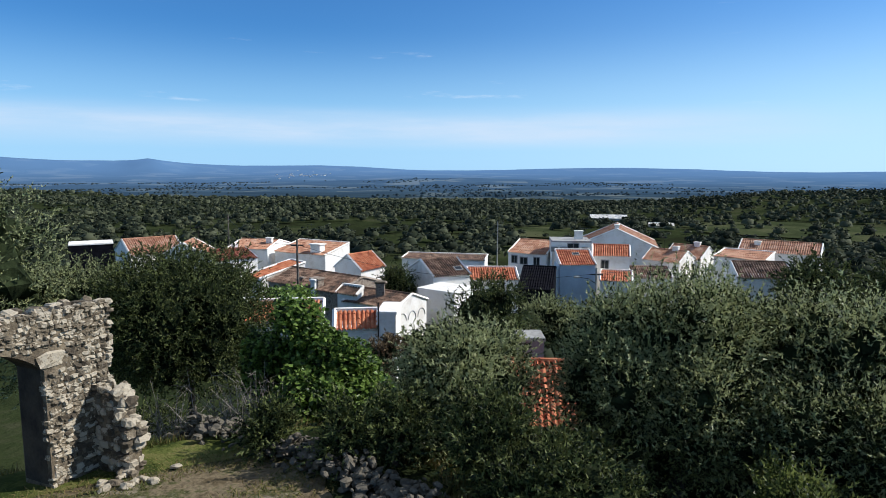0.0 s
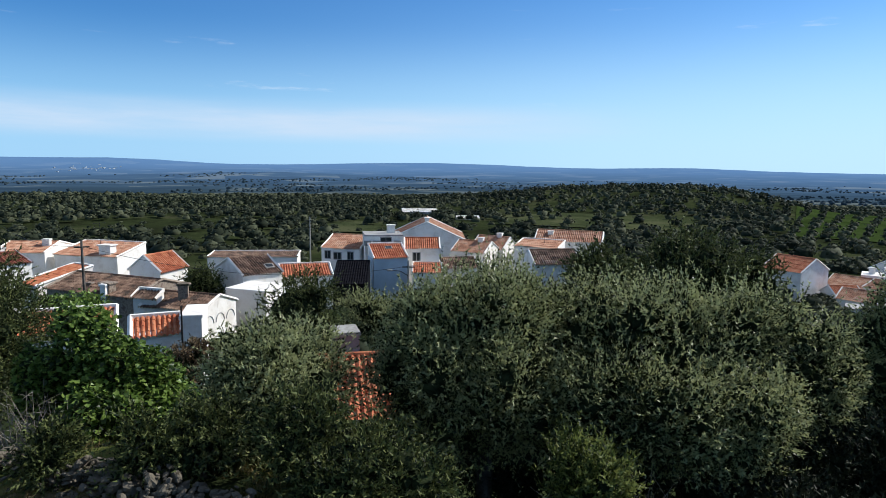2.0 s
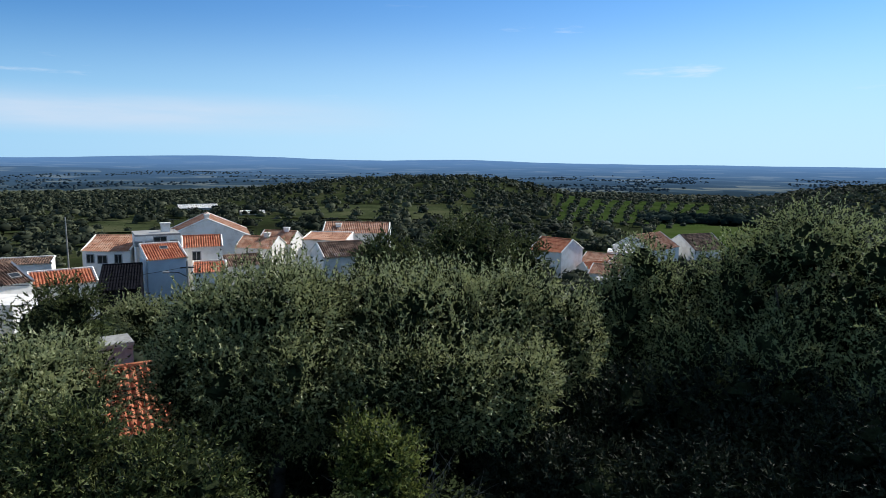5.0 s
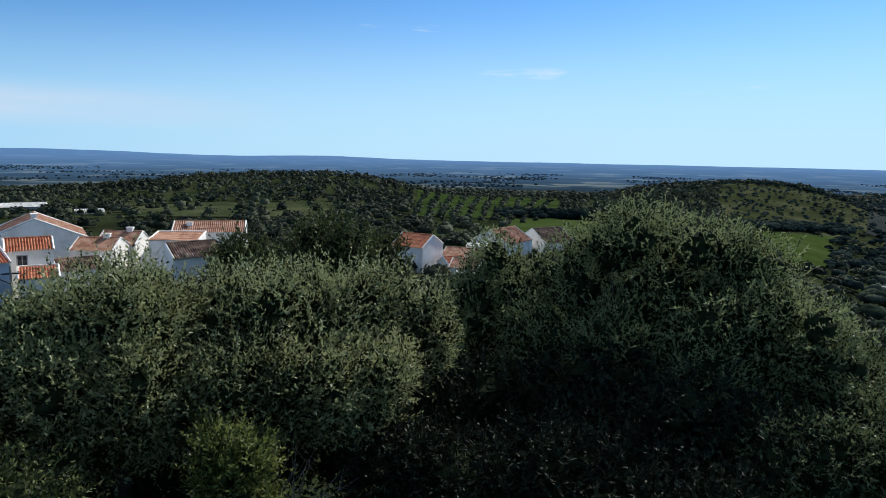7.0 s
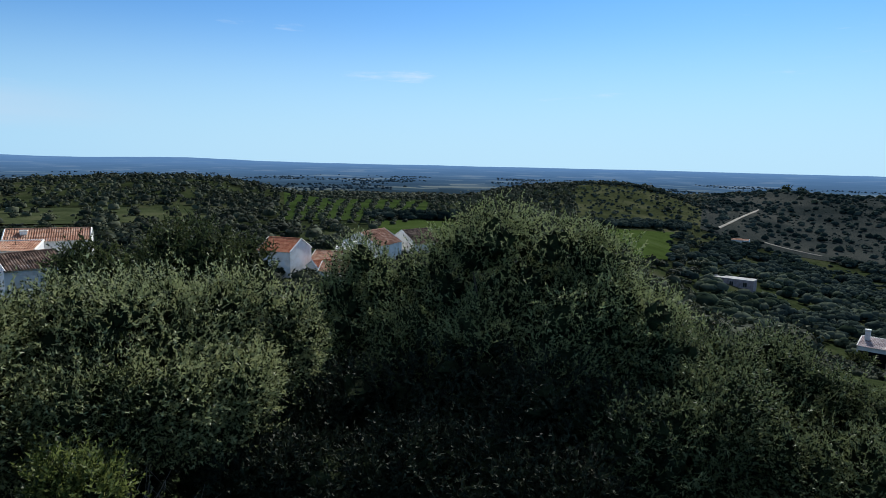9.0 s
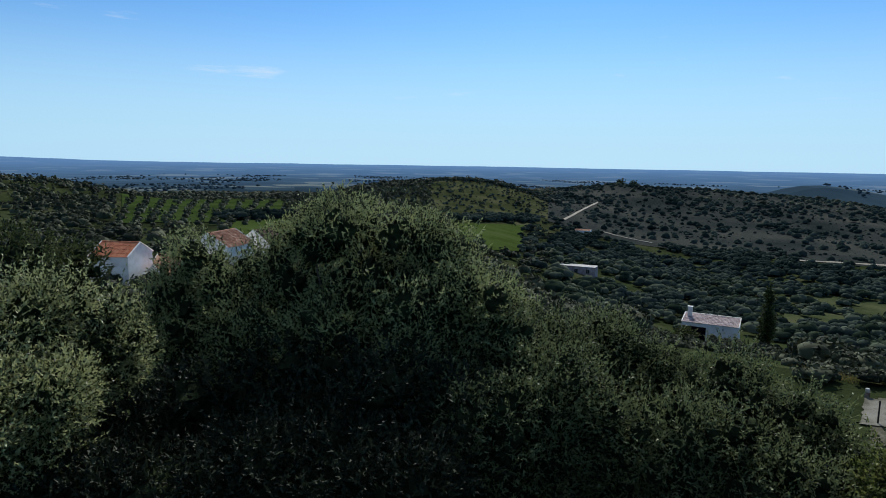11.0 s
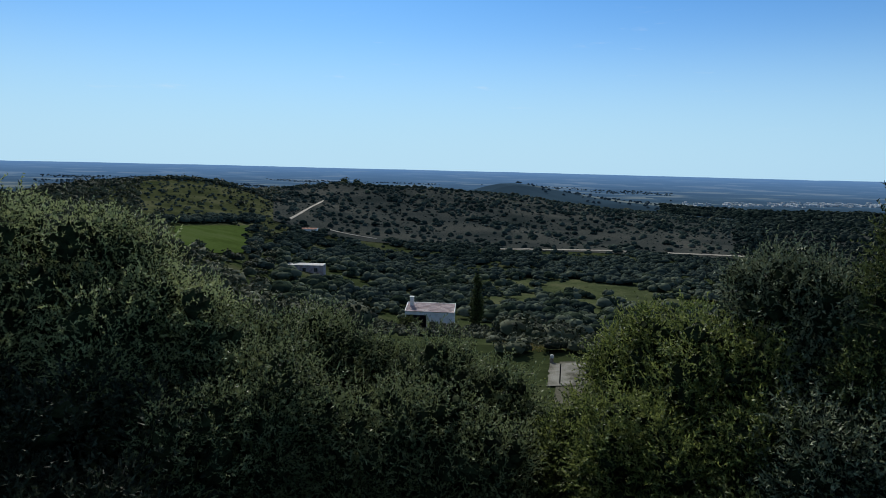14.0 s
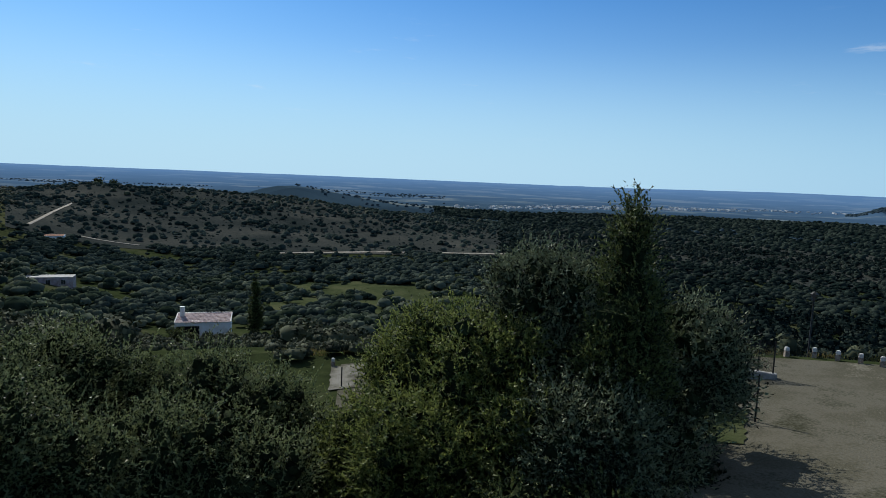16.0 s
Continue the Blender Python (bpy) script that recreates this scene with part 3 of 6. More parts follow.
def tree(name, az, d, top, width, bottom, label, leaf="olive", leaves=30000, seed=1, lobes=16, length=0.085, depth=None, lean=0.0, trunk=0.15, spire=0.0, group="", tuft=0.42, up=0.4, domes=()):
    """A tree or bush standing on the ground: top and bottom of the crown are heights against the first eye.
    domes: further parts of the crown as (heading, distance, top, width, bottom)."""
    rng = np.random.default_rng(seed)
    base = at(az, d, -0.1)
    ob = thing(name, Matrix.Translation(base) @ pose(0, 0, 0, 0, 0, az), label, name.replace("_", " "), group)
    lob, hearts, t, b = [], [], EYE + top - base.z - (0.2 if d < 35 else 0.0), max(EYE + bottom - base.z, 0.15)
    for a2, d2, t2, w2, b2 in ((az, d, top, width, bottom),) + tuple(domes):
        go = heading(a2) * d2 - heading(az) * d
        side, deep = go.dot(heading(az - 90)), go.dot(heading(az))
        zt, zb = EYE + t2 - base.z - (0.2 if d < 35 else 0.0), max(EYE + b2 - base.z, 0.15)
        size = np.array([w2 / 2, (depth or w2) / 2, (zt - zb) / 2])
        mid = np.array([lean + side, deep, (zt + zb) / 2])
        lob = [(c + mid, r) for c, r in crown_lobes(rng, size, lobes)] + lob
        hearts.append((mid, size * 0.85))
    if spire:
        q = lambda z: 1 - spire * min(1.0, max(0.0, (z - b) / (t - b)))
        lob = [(np.array([lean + (c[0] - lean) * q(c[2]), c[1] * q(c[2]), c[2]]), r * np.array([q(c[2]) ** 0.7, q(c[2]) ** 0.7, 1.0])) for c, r in lob]
        lob[-1] = (lob[-1][0], lob[-1][1] * np.array([0.8, 0.8, 1.25]))
    if leaf == "fig":
        v, f = fig_leaves(rng, lob, leaves, length)
    else:
        v, f = sprays(rng, lob, int(leaves * 0.62), length, length * 0.48, twig_length=tuft, up=up, shoots=0.04 if leaf == "olive" else 0.0)
    part("crown", mesh_np("crown", v, f, M[leaf]), M[leaf], ob)
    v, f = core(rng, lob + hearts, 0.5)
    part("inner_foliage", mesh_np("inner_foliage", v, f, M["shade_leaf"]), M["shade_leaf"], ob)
    fork = Vector((lean * 0.4, 0, max(0.35, b + (t - b) * 0.12)))
    v, f = tube([(0, 0, -0.3), (lean * 0.2 + 0.05, 0.03, fork.z * 0.5), fork], [trunk * 1.3, trunk, trunk * 0.85], 8)
    part("trunk", mesh_np("trunk", v, f, M["bark"], True), M["bark"], ob)
    for c, r in (lob[:6] if not domes else lob[:: max(1, len(lob) // 12)]):
        c = Vector(c)
        m = fork.lerp(c, 0.5) + Vector((rng.normal() * 0.12, rng.normal() * 0.12, 0.15))
        v, f = tube([fork, m, c], [trunk * 0.5, trunk * 0.3, trunk * 0.1], 5)
        part("limb", mesh_np("limb", v, f, M["bark"], True), M["bark"], ob)
    return ob


# ---- houses ----
def tiles_np(w, length, drop, pitch=0.24, row=0.42, seg=4, rng=None):
    """Rows of barrel tiles over one slope: x across, from y=0 at the ridge to y=length, falling by drop."""
    cols = max(3, int(round(w / pitch)))
    rows = max(2, int(round(length / row)))
    xs, prof = [], []
    for c in range(cols):
        for s in range(seg):
            xs.append((c + s / seg) * w / cols - w / 2)
            prof.append((0.0, 0.085, 0.115, 0.085)[s] if seg == 4 else 0.07 * math.sin(math.pi * s / seg))
    xs.append(w / 2)
    prof.append(0.0)
    xs, prof = np.array(xs), np.array(prof)
    ys, lift = [], []
    for r in range(rows):
        ys += [r * length / rows, (r + 1) * length / rows - 0.005]
        lift += [0.0, 0.03]
    ys, lift = np.array(ys), np.array(lift)
    rng = rng or np.random.default_rng(3)
    z = prof[None, :] * (1 + 0.1 * rng.normal(size=(len(ys), len(xs)))) + lift[:, None] - (ys / length * drop)[:, None] + 0.012 * rng.normal(size=(len(ys), len(xs)))
    z = z + 0.05 * np.sin(xs[None, :] * 0.9 + rng.random() * 6) * np.sin(ys[:, None] * 1.1)
    v = np.stack([np.broadcast_to(xs, z.shape), np.broadcast_to(ys[:, None], z.shape), z], -1).reshape(-1, 3)
    n = len(xs)
    i, j = np.meshgrid(np.arange(len(ys) - 1), np.arange(n - 1), indexing="ij")
    f = np.stack([i * n + j, (i + 1) * n + j, (i + 1) * n + j + 1, i * n + j + 1], -1).reshape(-1, 4)
    return v, f


def slope(parent, w, run, drop, place, turn, mat, seed=1, row=0.42):
    rng = np.random.default_rng(seed)
    v, f = tiles_np(w, run, drop, row=row, rng=rng)
    ob = part("roof", mesh_np("roof", v, f, M[mat]), M[mat], parent)
    ob.matrix_basis = Matrix.Translation(place) @ pose(0, 0, 0, 0, 0, turn)
    return ob


def house(az, d, w, dep, eave, ridge, turn, tile="tile_orange", wall="white", roof="gable", label="", windows=(), chimneys=(), name="house", seed=1, verge=True, skylight=None):
    """A house: ridge along local x; turn is the angle of that ridge from square to the view. eave, ridge: heights against the eye.
    windows: (face, offset, height above eave downward, width, height); chimneys: (x, y, height over ridge, size)."""
    base = at(az, d)
    z0 = min(float(land(base.x + dx, base.y + dy)) for dx in (-w / 2, w / 2) for dy in (-dep / 2, dep / 2)) - 0.3
    base.z = z0
    ob = thing(name, Matrix.Translation(base) @ pose(0, 0, 0, 0, 0, az + turn), label, "house", "village houses")
    e, r = EYE + eave - z0, EYE + ridge - z0
    hx, hy = w / 2, dep / 2
    bm = bmesh.new()
    if roof == "gable":
        sect = [(-hy, 0), (hy, 0), (hy, e), (0, r - 0.06), (-hy, e)]
    elif roof == "shed":
        sect = [(-hy, 0), (hy, 0), (hy, r - 0.06), (-hy, e)]
    else:
        sect = [(-hy, 0), (hy, 0), (hy, e), (-hy, e)]
    va = [bm.verts.new((-hx, y, z)) for y, z in sect]
    vb = [bm.verts.new((hx, y, z)) for y, z in sect]
    bm.faces.new(va)
    bm.faces.new(vb[::-1])
    for i in range(len(sect)):
        j = (i + 1) % len(sect)
        bm.faces.new((va[j], va[i], vb[i], vb[j]))
    bmesh.ops.recalc_face_normals(bm, faces=bm.faces)
    part("wall", bm, M[wall], ob)
    over = 0.22
    if roof == "gable":
        k = (r - e) / hy
        for s, tr in ((1, 0), (-1, 180)):
            slope(ob, w + 0.1, hy + over, (hy + over) * k, (0, 0, r), tr, tile, seed + s, 0.42 if d < 60 else 0.8)
        bm = bmesh.new()
        v, f = tube([(-hx - 0.05, 0, r + 0.05), (hx + 0.05, 0, r + 0.05)], [0.11, 0.11], 8)
        part("ridge_cap", mesh_np("ridge_cap", v, f, M[tile]), M[tile], ob)
        bm.free()
        if verge:
            for sx in (-hx, hx):
                for s in (1, -1):
                    v, f = tube([(sx, 0, r + 0.07), (sx, s * (hy + over * 0.8), e + 0.10 - over * k * 0.8)], [0.12, 0.12], 4)
                    part("verge", mesh_np("verge", v, f, M[wall]), M[wall], ob)
    elif roof == "shed":
        k = (r - e) / dep
        slope(ob, w + 0.1, dep + over, (dep + over) * k, (0, hy, r), 180, tile, seed, 0.42 if d < 60 else 0.8)
        part("coping", box_bm(-hx, hx, hy - 0.12, hy + 0.12, r - 0.1, r + 0.16, 0.02), M[wall], ob)
        if verge:
            for sx in (-hx, hx):
                v, f = tube([(sx, hy, r + 0.08), (sx, -hy - over * 0.8, e + 0.1 - over * k * 0.8)], [0.12, 0.12], 4)
                part("verge", mesh_np("verge", v, f, M[wall]), M[wall], ob)
    else:
        part("parapet", box_bm(-hx - 0.06, hx + 0.06, -hy - 0.06, hy + 0.06, e - 0.12, e + 0.06, 0.02), M[tile], ob)
    for cx, cy, ch, cs in chimneys:
        zt = r + ch
        ch_ob = part("chimney", box_bm(cx - cs / 2, cx + cs / 2, cy - cs * 0.35, cy + cs * 0.35, e - 0.2, zt, 0.03), M[wall], ob)
        part("chimney_cap", box_bm(cx - cs * 0.6, cx + cs * 0.6, cy - cs * 0.45, cy + cs * 0.45, zt + 0.001, zt + 0.14, 0.03), M[wall], ch_ob)
    if skylight:
        x, q = skylight
        k = (r - e) / (hy if roof == "gable" else dep)
        y = -hy * q if roof == "gable" else hy - dep * q
        sk = part("skylight", box_bm(-0.4, 0.4, -0.3, 0.3, 0.02, 0.14, 0.01), M["grey"], ob)
        sk.matrix_basis = Matrix.Translation((x, y, r - k * (hy * q if roof == "gable" else dep * q) + 0.05)) @ pose(0, 0, 0, math.degrees(math.atan(k)), 0, 0)
        part("pane", box_bm(-0.33, 0.33, -0.23, 0.23, 0.141, 0.15), M["glass"], sk)
    for face, o, z, ww, wh in windows:
        c = {"f": (o, -hy, -1), "r": (hx, o, 1), "l": (-hx, o, -1)}[face]
        zt = e + z
        if face == "f":
            fr = box_bm(o - ww / 2 - 0.07, o + ww / 2 + 0.07, -hy - 0.04, -hy + 0.02, zt - wh - 0.07, zt + 0.07, 0.01)
            pn = [box_bm(o + s * ww / 4 - ww / 4 + 0.03, o + s * ww / 4 + ww / 4 - 0.03, -hy - 0.052, -hy - 0.03, zt - wh + 0.03, zt - 0.03) for s in (-1, 1)]
        else:
            sx = c[0]
            out = c[2]
            lo, hi = sorted((sx - out * 0.02, sx + out * 0.04))
            fr = box_bm(lo, hi, o - ww / 2 - 0.07, o + ww / 2 + 0.07, zt - wh - 0.07, zt + 0.07, 0.01)
            lo, hi = sorted((sx + out * 0.03, sx + out * 0.052))
            pn = [box_bm(lo, hi, o + s * ww / 4 - ww / 4 + 0.03, o + s * ww / 4 + ww / 4 - 0.03, zt - wh + 0.03, zt - 0.03) for s in (-1, 1)]
        win = part("window", fr, M["grey"], ob)
        for p in pn:
            part("pane", p, M["glass"], win)
    return ob


# ---- village ----
blue = house(13.52, 70, 3.75, 3.5, -10.19, -9.08, 11.7, "tile_orange", roof="shed", label="house with a blue-washed front and a bright orange single-pitch roof", seed=11, skylight=(0.2, 0.35))
part("painted_side", box_bm(-1.9, -1.878, -1.72, 1.72, 0.3, EYE - 10.3 - blue.matrix_basis.translation.z), M["blue_wash"], blue, "pale blue limewashed side wall")
part("painted_front", box_bm(-1.86, 1.86, -1.775, -1.752, 0.3, EYE - 10.3 - blue.matrix_basis.translation.z), M["blue_wash"], blue, "pale blue limewashed front")
terrace = house(14.0, 74.5, 4.3, 4.0, -8.2, -8.2, 6, "grey", roof="flat", label="white upper terrace with a parapet behind an orange roof", chimneys=((1.0, 0, 0.9, 0.9),), windows=(("f", 0.2, -0.25, 1.2, 0.5),), seed=12)
house(10.46, 73.3, 4.0, 3.6, -9.55, -8.6, 1.4, "tile_orange", label="two-storey white house with brown-orange roof tiles", windows=(("f", -0.6, -0.5, 0.8, 1.0),), seed=13)
house(9.9, 68.5, 3.2, 2.6, -11.6, -10.9, 0, "tile_orange", roof="shed", label="white lean-to with an orange tiled roof", seed=14)
house(16.76, 78.7, 4.8, 7.4, -10.05, -8.87, -20, "tile_pale", label="low white house with faded orange tiles and small windows", windows=(("f", -1.6, -0.35, 0.7, 0.9), ("f", -0.4, -0.5, 0.9, 0.8), ("f", 1.2, -0.4, 0.7, 0.9)), seed=15)
house(16.75, 65.3, 3.5, 6.0, -11.9, -10.55, -4, "roof_dark", roof="shed", verge=False, label="outbuilding with a roof in shade, coloured nearly black", wall="roof_dark", seed=16)
house(20.84, 63.1, 4.96, 3.0, -10.9, -10.15, 4.6, "tile_orange", roof="shed", label="outbuilding with a ribbed orange tiled roof", seed=17)
house(25.68, 57.2, 3.7, 4.88, -9.4, -8.25, 28.3, "tile_brown", label="white cottage with a weathered brown tiled roof and skylight", seed=18, skylight=(1.0, 0.7))
house(25.1, 76.1, 9.9, 3.4, -10.8, -10.6, -10, "tile_brown", roof="shed", label="long low white building with a faded shallow roof", seed=19)
house(32.81, 66.3, 3.67, 3.6, -10.3, -8.94, 47, "tile_orange", label="white cottage with a bright orange tiled roof", seed=20)
house(36.99, 83.8, 8.2, 5.0, -10.9, -9.85, -40, "tile_pale", roof="shed", label="wide white house with a broad faded orange roof", chimneys=((2.2, -1.6, 0.1, 1.5),), seed=21)
house(41.4, 88.5, 5.6, 6.7, -10.6, -9.75, -29, "tile_pale", label="white house with faded orange tiles and a tall white chimney", chimneys=((2.0, -1.2, 0.35, 0.8),), seed=62)
house(44.35, 73.1, 4.68, 6.2, -9.8, -9.05, 20.9, "tile_red", label="white house with a worn red-brown tiled roof", chimneys=((1.5, 1.0, 0.3, 0.6),), seed=22)
house(40.1, 63.2, 2.7, 4.7, -10.42, -9.38, -62, "tile_orange", roof="shed", label="white house with a striped orange single-pitch roof", seed=23)
house(35.84, 52.4, 8.4, 5.1, -9.4, -8.6, -48, "tile_brown", wall="rubble", label="old rubble stone house with a sagging brown tiled roof", chimneys=((-1.0, -1.6, -0.4, 0.5), (1.4, -2.2, -0.1, 0.9)), seed=24)
mural = house(30.57, 46.2, 4.87, 3.64, -9.74, -9.05, -38.6, "tile_brown", label="white cottage with brown tiles and a painted gable", seed=25)
house(24.9, 51.4, 3.6, 3.2, -9.8, -9.8, -35, "white", roof="flat", label="plain white flat-topped cottage wall", seed=26)
house(33.2, 33.4, 2.3, 1.3, -8.3, -7.7, 0, "tile_orange", roof="shed", label="low shed with bright orange ribbed tiles", seed=27)
house(39.5, 36.6, 4.3, 1.6, -8.5, -7.72, -6, "tile_orange", roof="shed", label="low shed with orange ribbed tiles behind a fig tree", seed=61)
house(30.16, 33.7, 0.95, 2.38, -7.5, -7.5, -8, "white", roof="flat", label="plain white rendered wall block beside a shed", name="wall_block", seed=28)
house(20.6, 24.5, 6.8, 7.0, -8.95, -7.55, 0, "tile_orange", wall="rubble", label="stone house below the slope with an orange tiled roof", seed=29)
house(17.34, 30.6, 1.2, 1.49, -8.1, -8.1, 8, "concrete", wall="pink_wash", roof="flat", label="pinkish rendered tank block with a flat lid", name="water_tank", seed=30)
house(10.0, 97, 10.0, 11.0, -11.0, -8.5, 90, "tile_pale", label="broad pale hall with a wide low gable", chimneys=((-4.4, 0, 0.5, 0.9),), seed=31)
house(5.6, 81, 4.6, 4.5, -10.9, -9.8, -24, "tile_pale", label="small white house with faded orange tiles", chimneys=((0.8, 0, 0.4, 0.7),), seed=32)
house(3.9, 85, 4.6, 4.5, -10.9, -9.6, -24, "tile_pale", label="small white house with faded orange tiles", chimneys=((0.8, 0, 0.4, 0.7),), seed=33)
house(7.3, 75, 4.4, 4.0, -12.0, -11.1, 14, "tile_brown", label="low outbuilding with weathered brown tiles", seed=34)
house(-1.2, 70, 5.2, 4.6, -10.4, -9.2, 20, "tile_brown", label="white house with a dark brown tiled roof", seed=35)
house(-2.8, 86, 8.6, 5.0, -9.8, -8.7, -6, "tile_pale", label="long white house with faded red tiles", chimneys=((-2.4, -1, -0.1, 0.7),), seed=36)
house(-0.2, 79, 5.4, 4.0, -9.9, -9.4, -14, "tile_pale", roof="shed", label="grey-white block with a faded shallow roof", seed=37)
house(-20.7, 98, 5.6, 6.0, -13.5, -11.9, -32, "tile_orange", label="white house with a red-orange tiled roof", seed=38)
house(-24.7, 106, 5.4, 5.0, -16.2, -15.1, -20, "tile_pale", label="white village house with orange tiles", seed=39)
house(-26.2, 109, 4.0, 4.0, -14.9, -14.9, 0, "white", roof="flat", label="white flat-roofed house with chimneys", chimneys=((-0.8, 0, 0.8, 0.8), (1.0, 0.4, 0.9, 0.8)), seed=40)
house(-28.3, 122, 9.0, 8.0, -15.6, -13.3, 58, "tile_pale", label="large village house with a broad faded roof", seed=41)
house(-25.3, 89, 4.2, 4.0, -15.2, -14.2, -15, "tile_pale", label="small white cottage with faded tiles", windows=(("f", 0.5, -0.4, 0.7, 0.9),), seed=42)
house(-32.2, 131, 8.0, 8.0, -16.4, -13.9, 45, "tile_brown", label="house with a grey-brown pyramid roof", seed=43)
bungalow = house(-70.9, 143, 11.0, 5.4, -32.5, -31.7, -4, "pink_wash", roof="shed", label="white bungalow with a pale low-pitched roof and a dark porch", chimneys=((-4.4, 1.0, 1.7, 0.9),), seed=44)
# Flat panel on the front wall; its black stands in for porch shade.
part("porch_opening", box_bm(-5.3, -0.7, -2.74, -2.6, 0.2, EYE - 33.3 - bungalow.matrix_basis.translation.z), M["roof_dark"], bungalow, "flat near-black panel standing in for a shaded porch opening")
house(-59.2, 224, 15.0, 5.0, -35.0, -35.0, -12, "grey", wall="pink_wash", roof="flat", label="long white roofless farm ruin", windows=(("f", -3.0, -0.8, 1.2, 1.4), ("f", 1.0, -0.8, 1.2, 1.4), ("f", 5.0, -0.8, 1.2, 1.4)), seed=46)
far = meet(-59.6, -6.15)
house(-59.6, far, 9.5, 5.0, at(-59.6, far).z - EYE + 2.5, at(-59.6, far).z - EYE + 3.1, -10, "tile_pale", wall="white", label="small white farmhouse on the hillside", windows=(("f", -2.5, -0.5, 0.9, 1.0), ("f", 2.0, -0.5, 0.9, 1.0)), seed=47)
house(10.7, 272, 15.0, 8.0, -20.5, -19.5, 6, "white", wall="grey", roof="shed", verge=False, label="large white-roofed farm hall", seed=48)
house(6.4, 252, 9.0, 6.0, -21.2, -20.4, 6, "white", label="small white farm building", seed=49)

house(50.2, 82, 6.0, 5.5, -9.9, -8.4, 18, "tile_pale", label="white house with a weathered red tiled roof", seed=51)
house(47.2, 78, 5.0, 5.2, -10.0, -8.5, 76, "tile_pale", label="white cottage showing a broad plain gable", seed=52)
house(54.4, 95, 5.0, 4.0, -10.0, -10.0, 0, "white", wall="roof_dark", roof="flat", label="dark flat-roofed shed with a white roof edge", seed=53)
house(-24.0, 96, 3.6, 3.6, -16.0, -15.0, 30, "tile_orange", label="small white house with red tiles", seed=54)
house(-25.9, 80, 4.4, 3.0, -14.6, -14.6, 0, "grey", roof="flat", label="low grey walled yard building", windows=(("f", 1.0, -0.4, 0.6, 0.7),), seed=55)
house(-27.0, 100, 4.4, 4.0, -15.4, -14.5, -35, "tile_pale", label="white village house with pinkish tiles", chimneys=((0.6, 0, 0.5, 0.7),), seed=56)

for x in (-1.9, -0.9, 1.5):
    z = EYE - 9.35 - terrace.matrix_basis.translation.z
    unit = part("air_conditioner", box_bm(x - 0.38, x + 0.38, -2.32, -2.02, z, z + 0.55, 0.03), M["concrete"], terrace, "grey air conditioning unit")
    v, f = tube([(x, -2.33, z + 0.27), (x, -2.345, z + 0.27)], [0.2, 0.19], 14)
    part("fan_grille", mesh_np("fan_grille", v, f, M["metal"]), M["metal"], unit)
for k in range(3):
    y, z = -1.15 + 1.15 * k, EYE - 10.75 - mural.matrix_basis.translation.z
    arc = [(2.455, y + 0.45 * math.cos(t * math.pi / 10), z + 0.55 * math.sin(t * math.pi / 10)) for t in range(11)]
    v, f = tube(arc, [0.03] * 11, 4)
    part("painted_arc", mesh_np("painted_arc", v, f, M["grey"]), M["grey"], mural, "thin grey painted arc")
house(33.7, 46.5, 1.9, 0.7, -9.15, -8.75, -40, "tile_brown", roof="shed", label="short white parapet wall with a cap of brown tiles", name="parapet_wall", seed=60)
g = at(36.9, 49.5)
pot = thing("chimney_pot", Matrix.Translation(g), "slim white rendered chimney over a stone house", "chimney")
part("stack", box_bm(-0.2, 0.2, -0.2, 0.2, -0.2, EYE - 8.75 - g.z, 0.02), M["white"], pot)
part("cap", box_bm(-0.28, 0.28, -0.28, 0.28, EYE - 8.749 - g.z, EYE - 8.6 - g.z, 0.02), M["white"], pot)
# stone flue, painted arcs and plaques of the cottages
g = at(31.0, 45.6)
flue = thing("stone_chimney", Matrix.Translation(g) @ pose(0, 0, 0, 0, 0, 25), "tall dark rubble-stone chimney stack", "chimney")
top = EYE - 8.2 - g.z
part("stack", box_bm(-0.32, 0.32, -0.28, 0.28, -0.2, top - 0.15, 0.03), M["rubble"], flue)
part("cap", box_bm(-0.4, 0.4, -0.36, 0.36, top - 0.149, top, 0.03), M["mortar"], flue)

# ---- trees near the eye ----
tree("olive_tree", 65.0, 21, 0.2, 6.6, -5.5, "tall grey-green olive tree behind the ruined arch", leaves=42000, seed=1)
tree("olive_tree", 56.5, 23.5, -2.9, 4.8, -7.6, "spreading olive tree beside the ruined arch", leaves=56000, lobes=26, seed=2)
tree("olive_tree", 47.6, 21, -2.2, 5.2, -7.4, "rounded dark olive tree on the slope", "oak", leaves=130000, seed=3, lobes=34)
tree("fig_tree", 38.6, 16.2, -3.0, 1.7, -5.8, "leafy bright green fig tree behind a dry-stone wall", "fig", 24000, seed=4, length=0.125, lobes=12, domes=((36.2, 15.8, -3.7, 1.7, -6.0), (33.8, 15.4, -4.05, 1.6, -6.3), (31.8, 15.0, -4.75, 1.4, -6.4), (41.2, 16.4, -3.9, 1.3, -6.2), (37.5, 14.8, -4.4, 1.6, -6.2), (34.8, 14.6, -4.9, 1.3, -6.3)))
tree("fig_tree", 39.4, 42, -7.7, 4.6, -11, "leafy green fig tree between the shed and a stone house", "fig", 6000, seed=44, length=0.2)
tree("olive_tree", 22.3, 12.8, -3.0, 2.9, -6.2, "slender olive tree in front of a tiled roof", leaves=60000, seed=5, lobes=22, domes=((26.4, 12.6, -3.5, 1.2, -5.6),))
